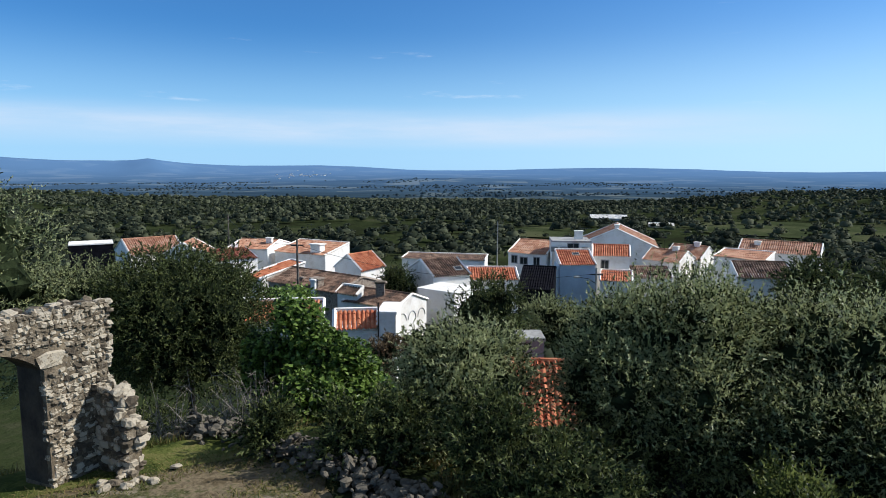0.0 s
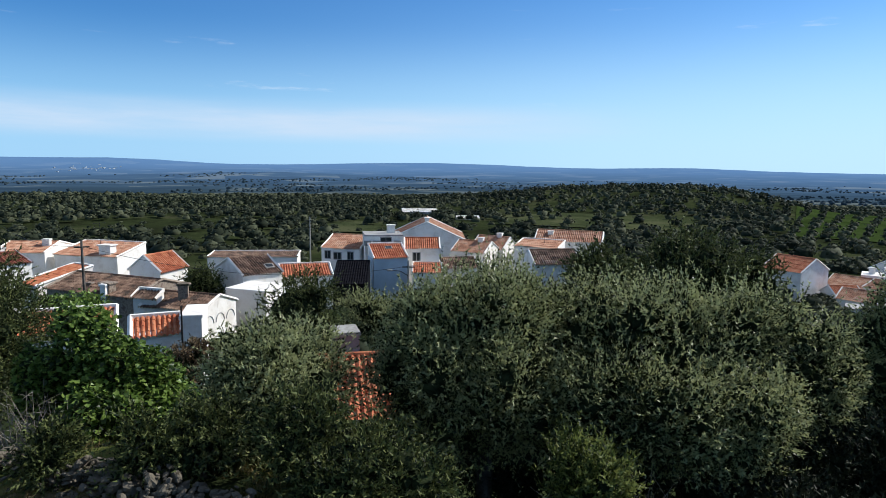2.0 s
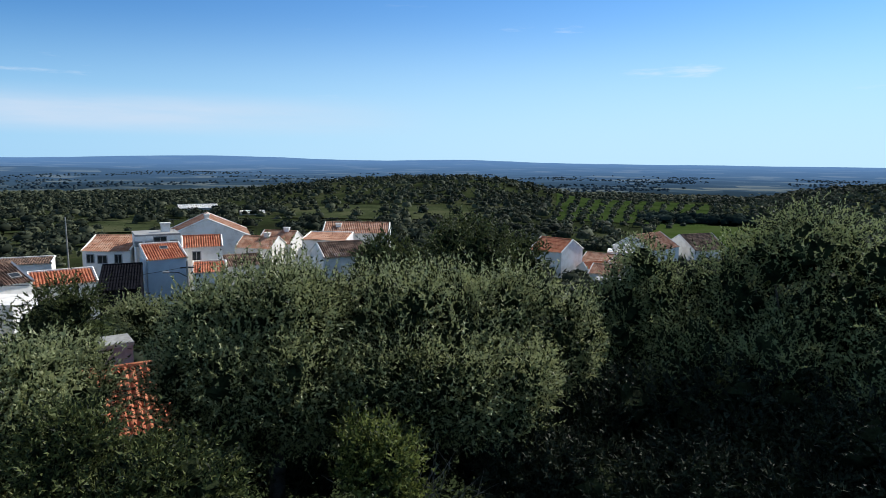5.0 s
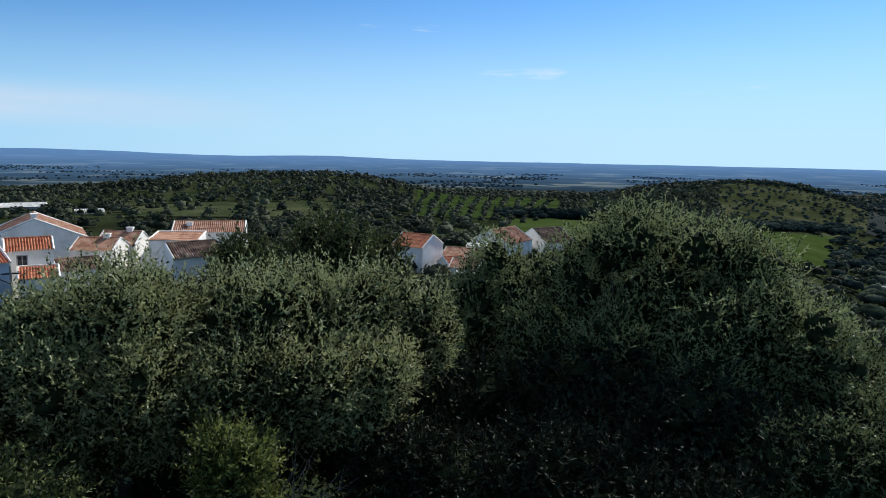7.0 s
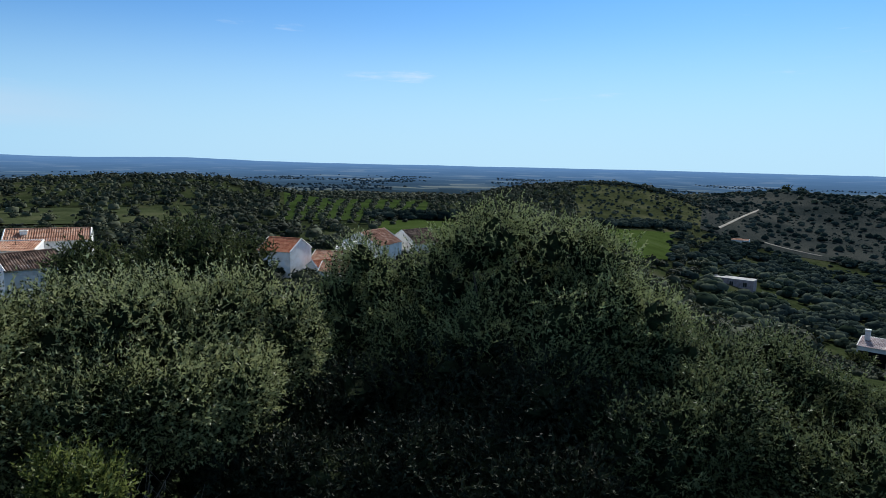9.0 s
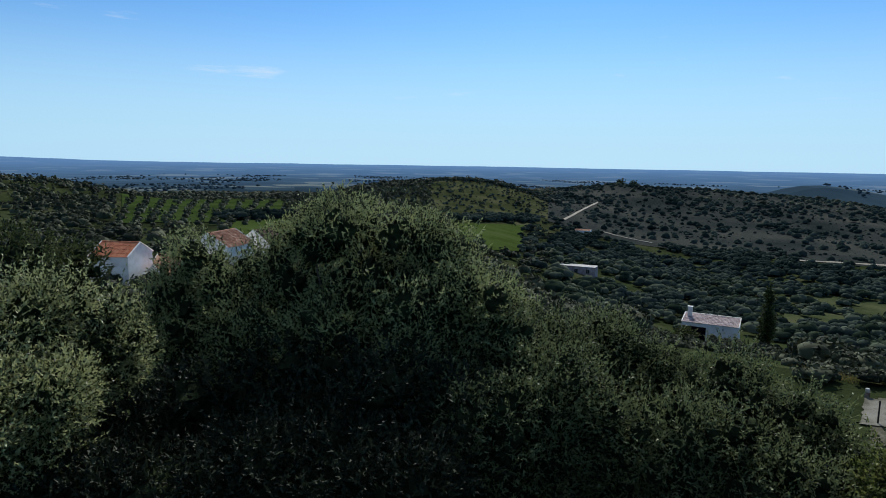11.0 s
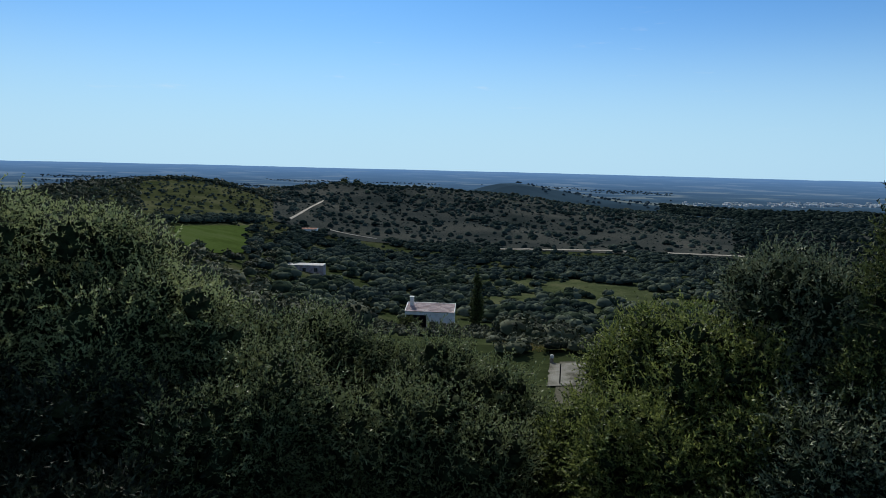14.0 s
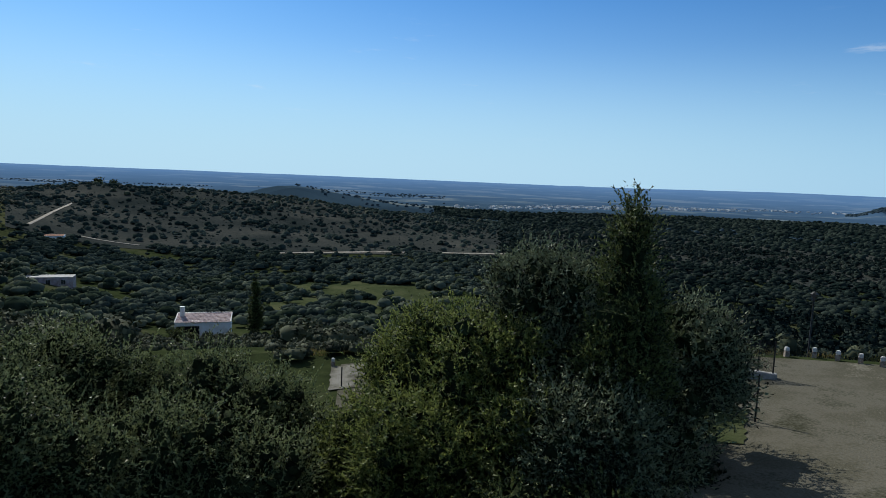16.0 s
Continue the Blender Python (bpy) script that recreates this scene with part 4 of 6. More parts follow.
# az, distance, top in degrees, width, leaf, leaves
# heading, distance, top and foot of each part of a crown in degrees, width
def spreading_tree(label, leaf, leaves, seed, parts, lobes=20, name="olive_tree", up=0.6, length=0.085):
    (a, dd, el, w, low), *more = [(a, dd, dd * math.tan(radians(e1)), w, dd * math.tan(radians(e0))) for a, dd, e1, e0, w in parts]
    return tree(name, a, dd, el, w, low, label, leaf, leaves, seed=seed, lobes=lobes, up=up, length=length, trunk=0.2, group="trees below the wall", domes=more)


spreading_tree("broad olive tree full of grey-green leaf sprays", "olive", 175000, 101, (
    (4.2, 14.4, -8.2, -24.5, 3.3), (9.0, 14.2, -10.2, -22.5, 2.0), (0.2, 14.8, -9.6, -21.0, 2.2), (6.5, 13.0, -14.5, -26.5, 2.3), (1.2, 13.0, -14.0, -26.0, 2.3), (11.5, 13.6, -14.0, -25.0, 1.5)))
spreading_tree("wide olive tree with upright silvery shoots", "olive", 240000, 102, (
    (-8.6, 15.0, -8.2, -23.5, 3.3), (-4.2, 15.0, -9.3, -21.0, 2.3), (-14.6, 15.2, -8.3, -23.0, 3.6), (-19.6, 16.0, -9.1, -22.0, 2.8), (-23.0, 16.4, -10.6, -20.5, 1.8), (-7.0, 13.2, -14.8, -25.0, 2.5), (-12.5, 13.2, -15.2, -25.5, 2.6), (-17.6, 13.8, -15.0, -25.5, 2.6)))
spreading_tree("great dark wild olive tree with fine leaves", "holm", 500000, 103, (
    (-42.4, 19.5, -2.5, -25.0, 4.4), (-47.4, 19.4, -3.4, -24.0, 3.8), (-37.8, 19.8, -4.0, -25.0, 3.2), (-50.8, 19.0, -4.9, -24.0, 3.0), (-30.0, 20.0, -5.9, -26.0, 3.0), (-33.6, 20.0, -7.3, -26.0, 3.0), (-27.4, 19.6, -9.0, -26.0, 2.4), (-50.0, 17.0, -9.6, -24.0, 3.4), (-54.4, 17.6, -8.4, -26.0, 3.0), (-40.0, 17.8, -10.5, -24.0, 3.2), (-34.0, 18.2, -11.5, -24.0, 3.0)), 20, length=0.085)
spreading_tree("rounded dark evergreen tree on the slope", "dim_holm", 150000, 104, (
    (-59.5, 19.0, -11.6, -28.0, 3.4), (-56.5, 17.5, -12.0, -28.0, 3.0), (-61.5, 16.5, -15.0, -30.0, 3.2), (-57.0, 15.0, -18.0, -32.0, 2.8)), length=0.085)
spreading_tree("rounded dark evergreen tree on the slope", "dim_holm", 150000, 105, (
    (-65.0, 21.0, -12.0, -28.0, 3.4), (-68.8, 21.0, -13.6, -28.0, 2.8), (-67.0, 17.0, -17.0, -30.0, 3.4), (-71.5, 16.5, -18.0, -30.0, 2.6)), length=0.085)
spreading_tree("leafy green evergreen tree above the car park", "dim_holm", 165000, 106, (
    (-75.6, 21.0, -13.6, -28.0, 3.4), (-72.0, 20.0, -15.6, -28.0, 2.6), (-77.4, 21.0, -14.6, -27.0, 2.2), (-76.0, 17.0, -18.0, -30.0, 3.4), (-83.4, 19.0, -18.4, -29.0, 3.0), (-79.6, 19.6, -15.8, -28.0, 2.5), (-82.4, 19.4, -16.8, -28.0, 1.5), (-81.0, 16.5, -20.0, -30.0, 2.6)), length=0.085)
spreading_tree("yellow-green young-leaved almond tree beside the car park", "yellowgreen", 200000, 140, (
    (-95.0, 18.5, -9.9, -27.0, 2.9), (-92.4, 18.8, -11.0, -27.0, 2.2), (-90.2, 19.0, -13.4, -27.0, 1.8), (-97.4, 17.0, -10.0, -26.0, 2.3), (-93.5, 16.2, -16.5, -30.0, 3.0), (-88.8, 17.5, -18.2, -29.0, 2.2), (-98.0, 15.6, -18.0, -30.0, 2.6)), 20, "almond_tree")
spreading_tree("small yellow-green almond tree among dark trees", "yellowgreen", 50000, 141, ((-100.6, 16.6, -11.6, -26.0, 2.0), (-102.2, 15.4, -16.0, -29.0, 2.0)), 16, "almond_tree")
spreading_tree("dark holm oak with several tops beside the car park", "dark_oak", 230000, 142, (
    (-101.8, 17.8, -5.3, -26.0, 2.3), (-100.4, 18.2, -6.6, -24.0, 1.6), (-104.8, 17.4, -5.7, -26.0, 2.3), (-112.6, 17.6, -8.0, -26.0, 2.3), (-115.2, 18.4, -9.0, -18.0, 1.9), (-116.3, 19.4, -11.2, -16.5, 1.2), (-107.0, 15.4, -14.0, -30.0, 3.0), (-110.5, 15.8, -16.0, -30.0, 2.2)), 18, "oak_tree")
# Mostly hidden mass added to throw shade; its low dark parts stand for shade.
spreading_tree("added near-black tree mass that shades the gravel", "shade_fill", 90000, 143, (
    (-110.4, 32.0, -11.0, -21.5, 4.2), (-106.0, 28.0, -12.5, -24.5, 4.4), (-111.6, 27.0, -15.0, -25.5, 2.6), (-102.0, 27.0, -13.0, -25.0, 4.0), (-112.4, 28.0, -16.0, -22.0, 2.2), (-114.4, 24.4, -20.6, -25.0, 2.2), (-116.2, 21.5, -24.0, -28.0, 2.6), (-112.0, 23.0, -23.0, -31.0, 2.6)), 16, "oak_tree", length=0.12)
tree("conifer_tree", -109.2, 16.5, -0.25, 2.9, -6.5, "tall dark tree with a pointed top beside the car park", "oak", 60000, seed=16, lobes=34, spire=0.93, up=0.8)
tree("oak_tree", -104.0, 27.5, -2.7, 6.5, -9.0, "broad dark holm oak behind the car park trees", "oak", 60000, seed=39, lobes=24)
tree("oak_tree", -112.5, 26, -4.8, 5.2, -9.5, "dark leafy tree at the car park fence", "oak", 36000, seed=34)
tree("olive_tree", -6.2, 10.6, -4.5, 1.3, -7.2, "young olive with fresh yellow-green shoots", "yellowgreen", 24000, seed=41, lobes=10, trunk=0.05, up=0.9)
# undergrowth
for k, (a, dd, w, lf) in enumerate(((17, 9.6, 1.7, "oak"), (12, 9.6, 1.7, "oak"), (21, 10.2, 1.4, "oak"), (-75, 15.0, 3.6, "holm"), (-97, 13.0, 3.0, "oak"), (-106, 13.0, 3.4, "oak"), (42.5, 17.0, 2.4, "oak"), (51.5, 18.0, 2.4, "oak"), (-60, 20, 4.0, "holm"), (-70, 20, 4.2, "holm"), (-80.0, 22, 3.4, "holm"), (-88, 14, 3.4, "yellowgreen"), (-95.5, 18.5, 3.0, "yellowgreen"), (30, 11.0, 1.2, "oak"), (26, 11.5, 1.6, "olive"), (41.0, 12.0, 0.7, "oak"), (34.5, 10.9, 0.6, "oak"))):
    tree("shrub", a, dd, at(a, dd).z - EYE + 1.0 + 0.35 * (k % 3), w, -12, "low dark leafy shrub under the trees" if lf != "yellowgreen" else "fresh yellow-green leafy shrub on the slope", lf, 10500, seed=50 + k, lobes=9, trunk=0.06, group="undergrowth")
# Added near-black shrubs that fill the shade under the crowns.
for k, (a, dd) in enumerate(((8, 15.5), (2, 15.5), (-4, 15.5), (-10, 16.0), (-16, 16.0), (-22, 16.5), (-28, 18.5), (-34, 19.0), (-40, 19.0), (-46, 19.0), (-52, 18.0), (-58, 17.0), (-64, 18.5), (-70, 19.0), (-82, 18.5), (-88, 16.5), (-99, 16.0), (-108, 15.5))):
    tree("shrub", a, dd, at(a, dd).z - EYE + 2.5, 2.6, -14, "tall near-black shrub standing in for shade under the trees", "shade_fill", 15000, seed=230 + k, lobes=10, trunk=0.06, group="undergrowth")
# Added near-black bushes in place of the dark beneath the wild olive.
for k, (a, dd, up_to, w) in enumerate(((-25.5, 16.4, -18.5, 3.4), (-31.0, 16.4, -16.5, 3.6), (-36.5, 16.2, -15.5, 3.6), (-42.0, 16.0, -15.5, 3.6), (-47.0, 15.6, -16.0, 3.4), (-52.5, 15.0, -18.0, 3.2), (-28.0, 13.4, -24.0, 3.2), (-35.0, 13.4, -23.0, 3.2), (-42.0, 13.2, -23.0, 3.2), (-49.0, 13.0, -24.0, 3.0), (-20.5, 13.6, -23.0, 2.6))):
    tree("shrub", a, dd, dd * math.tan(radians(up_to)), w, -12, "near-black bush standing in for the shade of a wild olive", "shade_fill", 18000, seed=260 + k, lobes=14, trunk=0.08, length=0.11, group="undergrowth")
# trees among the houses
tree("oak_tree", -5.6, 58, -7.1, 6.6, -14, "dark holm oak among the houses", "oak", 24000, seed=17, length=0.26, tuft=0.9, lobes=22)
tree("oak_tree", -13.0, 62, -5.6, 10.0, -15, "wide dark holm oak among the houses", "oak", 30000, seed=18, length=0.26, tuft=0.9, lobes=26)
tree("oak_tree", -18.0, 66, -7.4, 5.0, -15, "dark holm oak among the houses", "oak", 14000, seed=36, length=0.26, tuft=0.9)
tree("oak_tree", 21.3, 38, -6.5, 5.0, -12, "leafy green tree among the village houses", "oak", 20000, seed=19, length=0.16, tuft=0.7)
tree("oak_tree", 14.5, 42, -8.6, 5.0, -12, "leafy green tree among the village houses", "olive", 20000, seed=20, length=0.16, tuft=0.7)
tree("oak_tree", 29.4, 56, -8.9, 3.0, -13, "leafy green tree between two cottages", "oak", 12000, seed=37, length=0.2, tuft=0.7)
tree("oak_tree", 46.0, 40, -5.6, 4.5, -12, "leafy green tree at the edge of the village", "olive", 16000, seed=38, length=0.16, tuft=0.7)
tree("shrub", 30.6, 29.5, -7.95, 2.6, -11, "dry brown brush below a white wall", "dry_leaf", 14000, seed=47, length=0.14, lobes=8, trunk=0.05)
tree("shrub", 28.4, 37, -9.3, 3.4, -12, "dry grey-green bush below a cottage gable", "holm", 9000, seed=45, length=0.12)
tree("shrub", -69.0, 137, -33.2, 5.0, -38, "dark rounded bush in front of a bungalow", "oak", 5000, seed=46, length=0.3, tuft=0.7)
tree("cypress_tree", -75.1, 140, -22.6, 3.6, -38.0, "slim dark cypress beside the bungalow", "oak", 16000, seed=21, length=0.34, spire=0.85, lobes=24, tuft=0.7)
for k, (a, dd, top, w) in enumerate(((-62.5, 770, -16.5, 11.0), (-63.6, 775, -18.5, 7.0))):
    tree("oak_tree", a, dd, top, w, top - 11, "lone dark oak standing on the hill crest", "oak", 2500, seed=200 + k, length=0.9, tuft=1.6, trunk=0.4)


# ---- far woods ----
def lump(rng, seg, rings, flat=0.75):
    v = []
    for i in range(rings + 1):
        t = math.pi * 0.62 * i / rings
        for j in range(seg):
            p = 2 * math.pi * (j + 0.5 * (i % 2)) / seg
            k = 0.78 + 0.4 * rng.random()
            v.append((math.sin(t) * math.cos(p) * k, math.sin(t) * math.sin(p) * k, flat * math.cos(t) * k))
    f = [(i * seg + j, (i + 1) * seg + j, (i + 1) * seg + (j + 1) % seg, i * seg + (j + 1) % seg) for i in range(rings) for j in range(seg)]
    return np.array(v), np.array(f)


def tufted(rng, seg, rings, n, size, clumps=6):
    """A crown of radius one: an uneven lump, with leafy clumps of different height round it."""
    v, f = lump(rng, seg, rings)
    v = v * 0.72
    o = rand_dirs(rng, clumps)
    o[:, 2] = np.abs(o[:, 2]) * 0.9 - 0.12
    o *= (0.42 + 0.3 * rng.random((clumps, 1)))
    k = rng.integers(0, clumps, n)
    d = rand_dirs(rng, n)
    d[:, 2] = np.abs(d[:, 2]) * 1.1 - 0.25
    c = o[k] + d * (0.28 + 0.2 * rng.random((n, 1)))
    al = rand_dirs(rng, n)
    al -= d * (al * d).sum(1, keepdims=True) * 0.75
    al /= np.linalg.norm(al, axis=1, keepdims=True)
    sd = np.cross(al, d + rand_dirs(rng, n) * 0.55)
    sd /= np.linalg.norm(sd, axis=1, keepdims=True)
    sz = size * (0.6 + 0.8 * rng.random(n))
    q, qf = quads_at(c, al, sd, sz, sz * 0.75)
    return join([(v, f), (q, qf)])


def rounded(rng, domes, n, size):
    """A crown of radius one: rounded leafy domes grown together, with tufts breaking their outline."""
    chunks = []
    for k in range(domes):
        a, q = 6.28 * (k + 0.5 * rng.random()) / max(1, domes - 1), rng.uniform(0.42, 0.62)
        c = np.array([math.cos(a) * q, math.sin(a) * q, rng.uniform(-0.22, 0.16)]) if k else np.array([0, 0, 0.22])
        v, f = lump(rng, 6, 3)
        chunks.append((v * rng.uniform(0.46, 0.62) + c, f))
    d = rand_dirs(rng, n)
    d[:, 2] = np.abs(d[:, 2])
    al = np.cross(d, rand_dirs(rng, n))
    al /= np.linalg.norm(al, axis=1, keepdims=True)
    sz = size * (0.6 + 0.8 * rng.random(n))
    c = d * np.array([0.93, 0.93, 0.74]) * (0.9 + 0.16 * rng.random((n, 1)))
    chunks.append(quads_at(c, al, np.cross(al, d + 0.5 * rand_dirs(rng, n)), sz, sz * 0.8))
    return join(chunks)


def scatter(rng, n, r0, r1, az0, az1):
    r = np.sqrt(rng.random(n) * (r1 * r1 - r0 * r0) + r0 * r0)
    return rng.uniform(az0, az1, n), r


def patch(az, r, s, seed):
    """Slow noise in -1..1 over the plan."""
    x, y = -np.sin(np.radians(az)) * r / s, np.cos(np.radians(az)) * r / s
    return (np.sin(x * 1.7 + seed) * np.cos(y * 1.3 - seed * 2) + 0.6 * np.sin(x * 3.1 - y * 2.3 + seed * 3)) / 1.6


TRACKS = (((-57.9, meet(-57.9, -5.0)), (-59.2, meet(-59.2, -4.2)), (-60.7, meet(-60.7, -3.35))),
          ((-61.2, meet(-61.2, -5.9)), (-63.0, meet(-63.0, -6.3)), (-65.5, meet(-65.5, -6.7))),
          tuple((a, meet(a, -7.33 + 0.028 * (-76.3 - a))) for a in (-76.3, -79, -82, -85, -88, -91, -94, -97)))


def off_track(az, r):
    """True away from the tracks and from the strip below them that would hide them."""
    ok = np.ones(len(az), bool)
    for path in TRACKS:
        pa, pr = np.array([p[0] for p in path])[::-1], np.array([p[1] for p in path])[::-1]
        line = np.interp(az, pa, pr)
        ok &= ~((az > pa[0] - 0.2) & (az < pa[-1] + 0.2) & (r < line + 4) & (r > line - (26 if len(path) < 4 else 14)))
    return ok


def wooded(az, r):
    """How thick the woods stand: 0 bare, 1 closed."""
    w = np.clip(0.72 + 0.55 * patch(az, r, 60, 2.0) + 0.35 * patch(az, r, 17, 4.0), 0, 1)
    inside = lambda a0, a1, r0, r1: (az > a0) & (az < a1) & (r > r0) & (r < r1)
    w = np.where(inside(-36, 58, 0, 128), 0, w)
    w = np.where(inside(4, 20, 128, 240), 0.25 * w, w)
    w = np.where(inside(-16, 3, 225, 300), 0.3 * w, w)
    w = np.where(inside(-33, -20, 205, 450), 0.0, w)
    w = np.where(inside(-40.2, -28.4, meet(-34, -8.0) - 4, meet(-34, -5.4)), 0.0, w)
    w = np.where(inside(-54.9, -48.2, meet(-52, -7.9) - 3, meet(-52, -5.5)), 0.0, w)
    w = np.where(inside(-58, -46, meet(-50, -5.5) + 14, 495), 0.12 * w, w)
    w = np.where(inside(-56.5, -38, 500, 560), np.clip(w + 0.4, 0, 1), w)
    w = np.where(inside(-96, -57, 410, 1000), 0.10 * w, w)
    w = np.where((az < -96) & (r > 62), 1.0, w)
    w = np.where(inside(-93, -76, 185, 262), 0.6 * w, w)
    w = np.where(inside(-150, -57, 0, 62), 0, w)
    w = np.where(inside(-18, 20, 300, 650), np.clip(w + 0.3, 0, 1), w)
    w = np.where(inside(-36, 60, 600, 1600), w * np.clip(0.75 + 0.6 * patch(az, r, 160, 5.0), 0, 1), w)
    w = np.where(inside(-77.5, -65, 62, 158), 0, w)
    w = np.where(inside(-61.8, -56.6, 200, 222), 0.4 * w, w)
    w = np.where(inside(-96, -57, 158, 410) & ~inside(-93, -77, 190, 256) & ~inside(-62, -56, 178, 222), np.clip(w * 0.8, 0, 1), w)
    w = np.where(inside(-61.5, -59.5, 285, 330), 0, w)
    return w * off_track(az, r)


def grove(name, az, r, radius, templates, rng, label, mat="forest"):
    x, y = -np.sin(np.radians(az)) * r, np.cos(np.radians(az)) * r
    z = land(x, y) + radius * 0.45
    pick = rng.integers(0, len(templates), len(az))
    chunks = []
    for k, (tv, tf) in enumerate(templates):
        s = pick == k
        n = int(s.sum())
        if not n:
            continue
        a = rng.uniform(0, 6.28, n)
        ca, sa = np.cos(a)[:, None], np.sin(a)[:, None]
        v = np.stack([tv[None, :, 0] * ca - tv[None, :, 1] * sa, tv[None, :, 0] * sa + tv[None, :, 1] * ca, np.broadcast_to(tv[None, :, 2], (n, len(tv)))], -1)
        v = v * radius[s][:, None, None] * np.stack([np.ones(n), np.ones(n), rng.uniform(0.68, 1.0, n)], -1)[:, None, :]
        v = v + np.stack([x[s], y[s], z[s]], -1)[:, None, :]
        f = tf[None] + (np.arange(n) * len(tv))[:, None, None]
        chunks.append((v.reshape(-1, 3), f.reshape(-1, 4)))
    v, f = join(chunks)
    return tagged(part(name, mesh_np(name, v, f, M[mat], True), M[mat]), label, "woodland", kind="stuff")


rng = np.random.default_rng(77)
CLOSE_T = [tufted(rng, 7, 3, 150, 0.2, 9) for k in range(5)]
NEAR_T = [tufted(rng, 6, 3, 54, 0.3, 7) for k in range(6)]
MID_T = [tufted(rng, 5, 2, 15, 0.5, 5) for k in range(6)]
THIN_T = [tufted(rng, 4, 2, 6, 0.6, 4) for k in range(6)]
FAR_T = [lump(rng, 4, 2) for k in range(6)]
ROUND_T = [rounded(rng, 4, 14, 0.16) for k in range(8)]

az, r = scatter(rng, 6200, 62, 270, -131, 66)
keep = rng.random(len(az)) < wooded(az, r)
az, r = az[keep], r[keep]
dense = az < -96
for close, kit in ((True, CLOSE_T), (False, NEAR_T)):
    s = ((r < 125) == close) & ~dense & ((az > -57) | close)
    grove("near_woods", az[s], r[s], 1.1 + 2.5 * rng.random(int(s.sum())) ** 1.4, kit, rng, "scattered olive and holm oak trees on the lower slopes")
s = (r >= 125) & ~dense & (az <= -57)
grove("valley_woods", az[s], r[s], 1.4 + 2.7 * rng.random(int(s.sum())) ** 1.5, ROUND_T, rng, "grey-green olive groves in the valley", "grove")
az, r = scatter(rng, 1500, 150, 400, -97, -55)
belt = (np.abs(r - 185) < 14) | (np.abs(r - 268) < 14) | (np.abs(r - 330) < 22) | (patch(az, r, 30, 6.0) > 0.1)
keep = belt & (wooded(az, r) > 0.15) & ~((az > -93) & (az < -77) & (r > 195) & (r < 256)) & ~((az > -62) & (az < -56) & (r > 150) & (r < 226))
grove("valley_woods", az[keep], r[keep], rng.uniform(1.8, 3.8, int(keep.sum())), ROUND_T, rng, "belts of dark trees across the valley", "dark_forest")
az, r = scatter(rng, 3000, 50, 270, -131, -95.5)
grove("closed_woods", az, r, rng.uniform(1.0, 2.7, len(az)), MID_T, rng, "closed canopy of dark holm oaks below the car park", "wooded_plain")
az, r = scatter(rng, 10500, 270, 450, -131, 66)
keep = rng.random(len(az)) < wooded(az, r)
az, r = az[keep], r[keep]
big = np.where((az < -57) & (az > -96) & (r > 410), 0.5, 1.0)
size = (rng.random(len(az)) ** 1.8 * 2.3 + 1.0) * big
# Towards the right the darker, hazed copies take over from forest.
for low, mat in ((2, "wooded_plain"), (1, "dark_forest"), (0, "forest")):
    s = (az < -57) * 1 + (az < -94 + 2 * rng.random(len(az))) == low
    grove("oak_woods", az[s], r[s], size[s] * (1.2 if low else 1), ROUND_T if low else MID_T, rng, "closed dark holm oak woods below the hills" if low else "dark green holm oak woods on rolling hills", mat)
az, r = scatter(rng, 17500, 450, 650, -131, 66)
keep = rng.random(len(az)) < wooded(az, r)
az, r = az[keep], r[keep]
big = np.where((az < -57) & (az > -96), 0.5, 1.0)
size = (rng.random(len(az)) ** 1.8 * 2.6 + 1.2) * big
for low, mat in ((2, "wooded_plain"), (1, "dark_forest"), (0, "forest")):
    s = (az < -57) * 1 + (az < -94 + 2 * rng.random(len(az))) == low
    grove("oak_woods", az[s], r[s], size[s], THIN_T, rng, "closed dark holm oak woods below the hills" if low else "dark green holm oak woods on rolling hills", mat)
az, r = scatter(rng, 21000, 650, 930, -131, 66)
keep = rng.random(len(az)) < wooded(az, r)
az, r = az[keep], r[keep]
for low, mat in ((True, "wooded_plain"), (False, "forest")):
    s = (az < -95) == low
    grove("distant_woods", az[s], r[s], rng.random(int(s.sum())) ** 1.8 * 2.6 + 1.3, FAR_T, rng, "distant closed dark woods" if low else "distant dark green woods", mat)
for a0, a1, deep in ((-27.5, -38.5, 16), (-47.5, -55.5, 22)):
    az = rng.uniform(a1, a0, 110)
    r = np.array([meet(a, -5.38) for a in az]) + 3 + deep * rng.random(110)
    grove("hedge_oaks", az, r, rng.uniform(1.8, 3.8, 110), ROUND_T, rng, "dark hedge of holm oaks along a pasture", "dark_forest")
az = rng.uniform(-55.4, -54.2, 26)
r = np.array([meet(a, e) for a, e in zip(az, rng.uniform(-8.1, -5.6, 26))])
grove("hedge_oaks", az, r, rng.uniform(1.4, 2.8, 26), ROUND_T, rng, "dark trees along the side of a pasture", "dark_forest")
az, r = scatter(rng, 240, 500, 548, -56, -44)
grove("hedge_oaks", az, r, rng.uniform(1.6, 3.2, 240), ROUND_T, rng, "dark trees along the crest of a grassy hill", "dark_forest")
az, r = scatter(rng, 95, 400, 760, -97, -57)
keep = off_track(az, r)
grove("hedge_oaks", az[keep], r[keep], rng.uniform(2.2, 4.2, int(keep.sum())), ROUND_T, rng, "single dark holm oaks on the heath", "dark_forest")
rows_a, rows_r = [], []
for i in range(10):
    for j in range(24):
        if rng.random() < 0.9:
            rows_a.append(-20.2 - i * 1.22 - j * 0.045)
            rows_r.append(215 + j * 8.5)
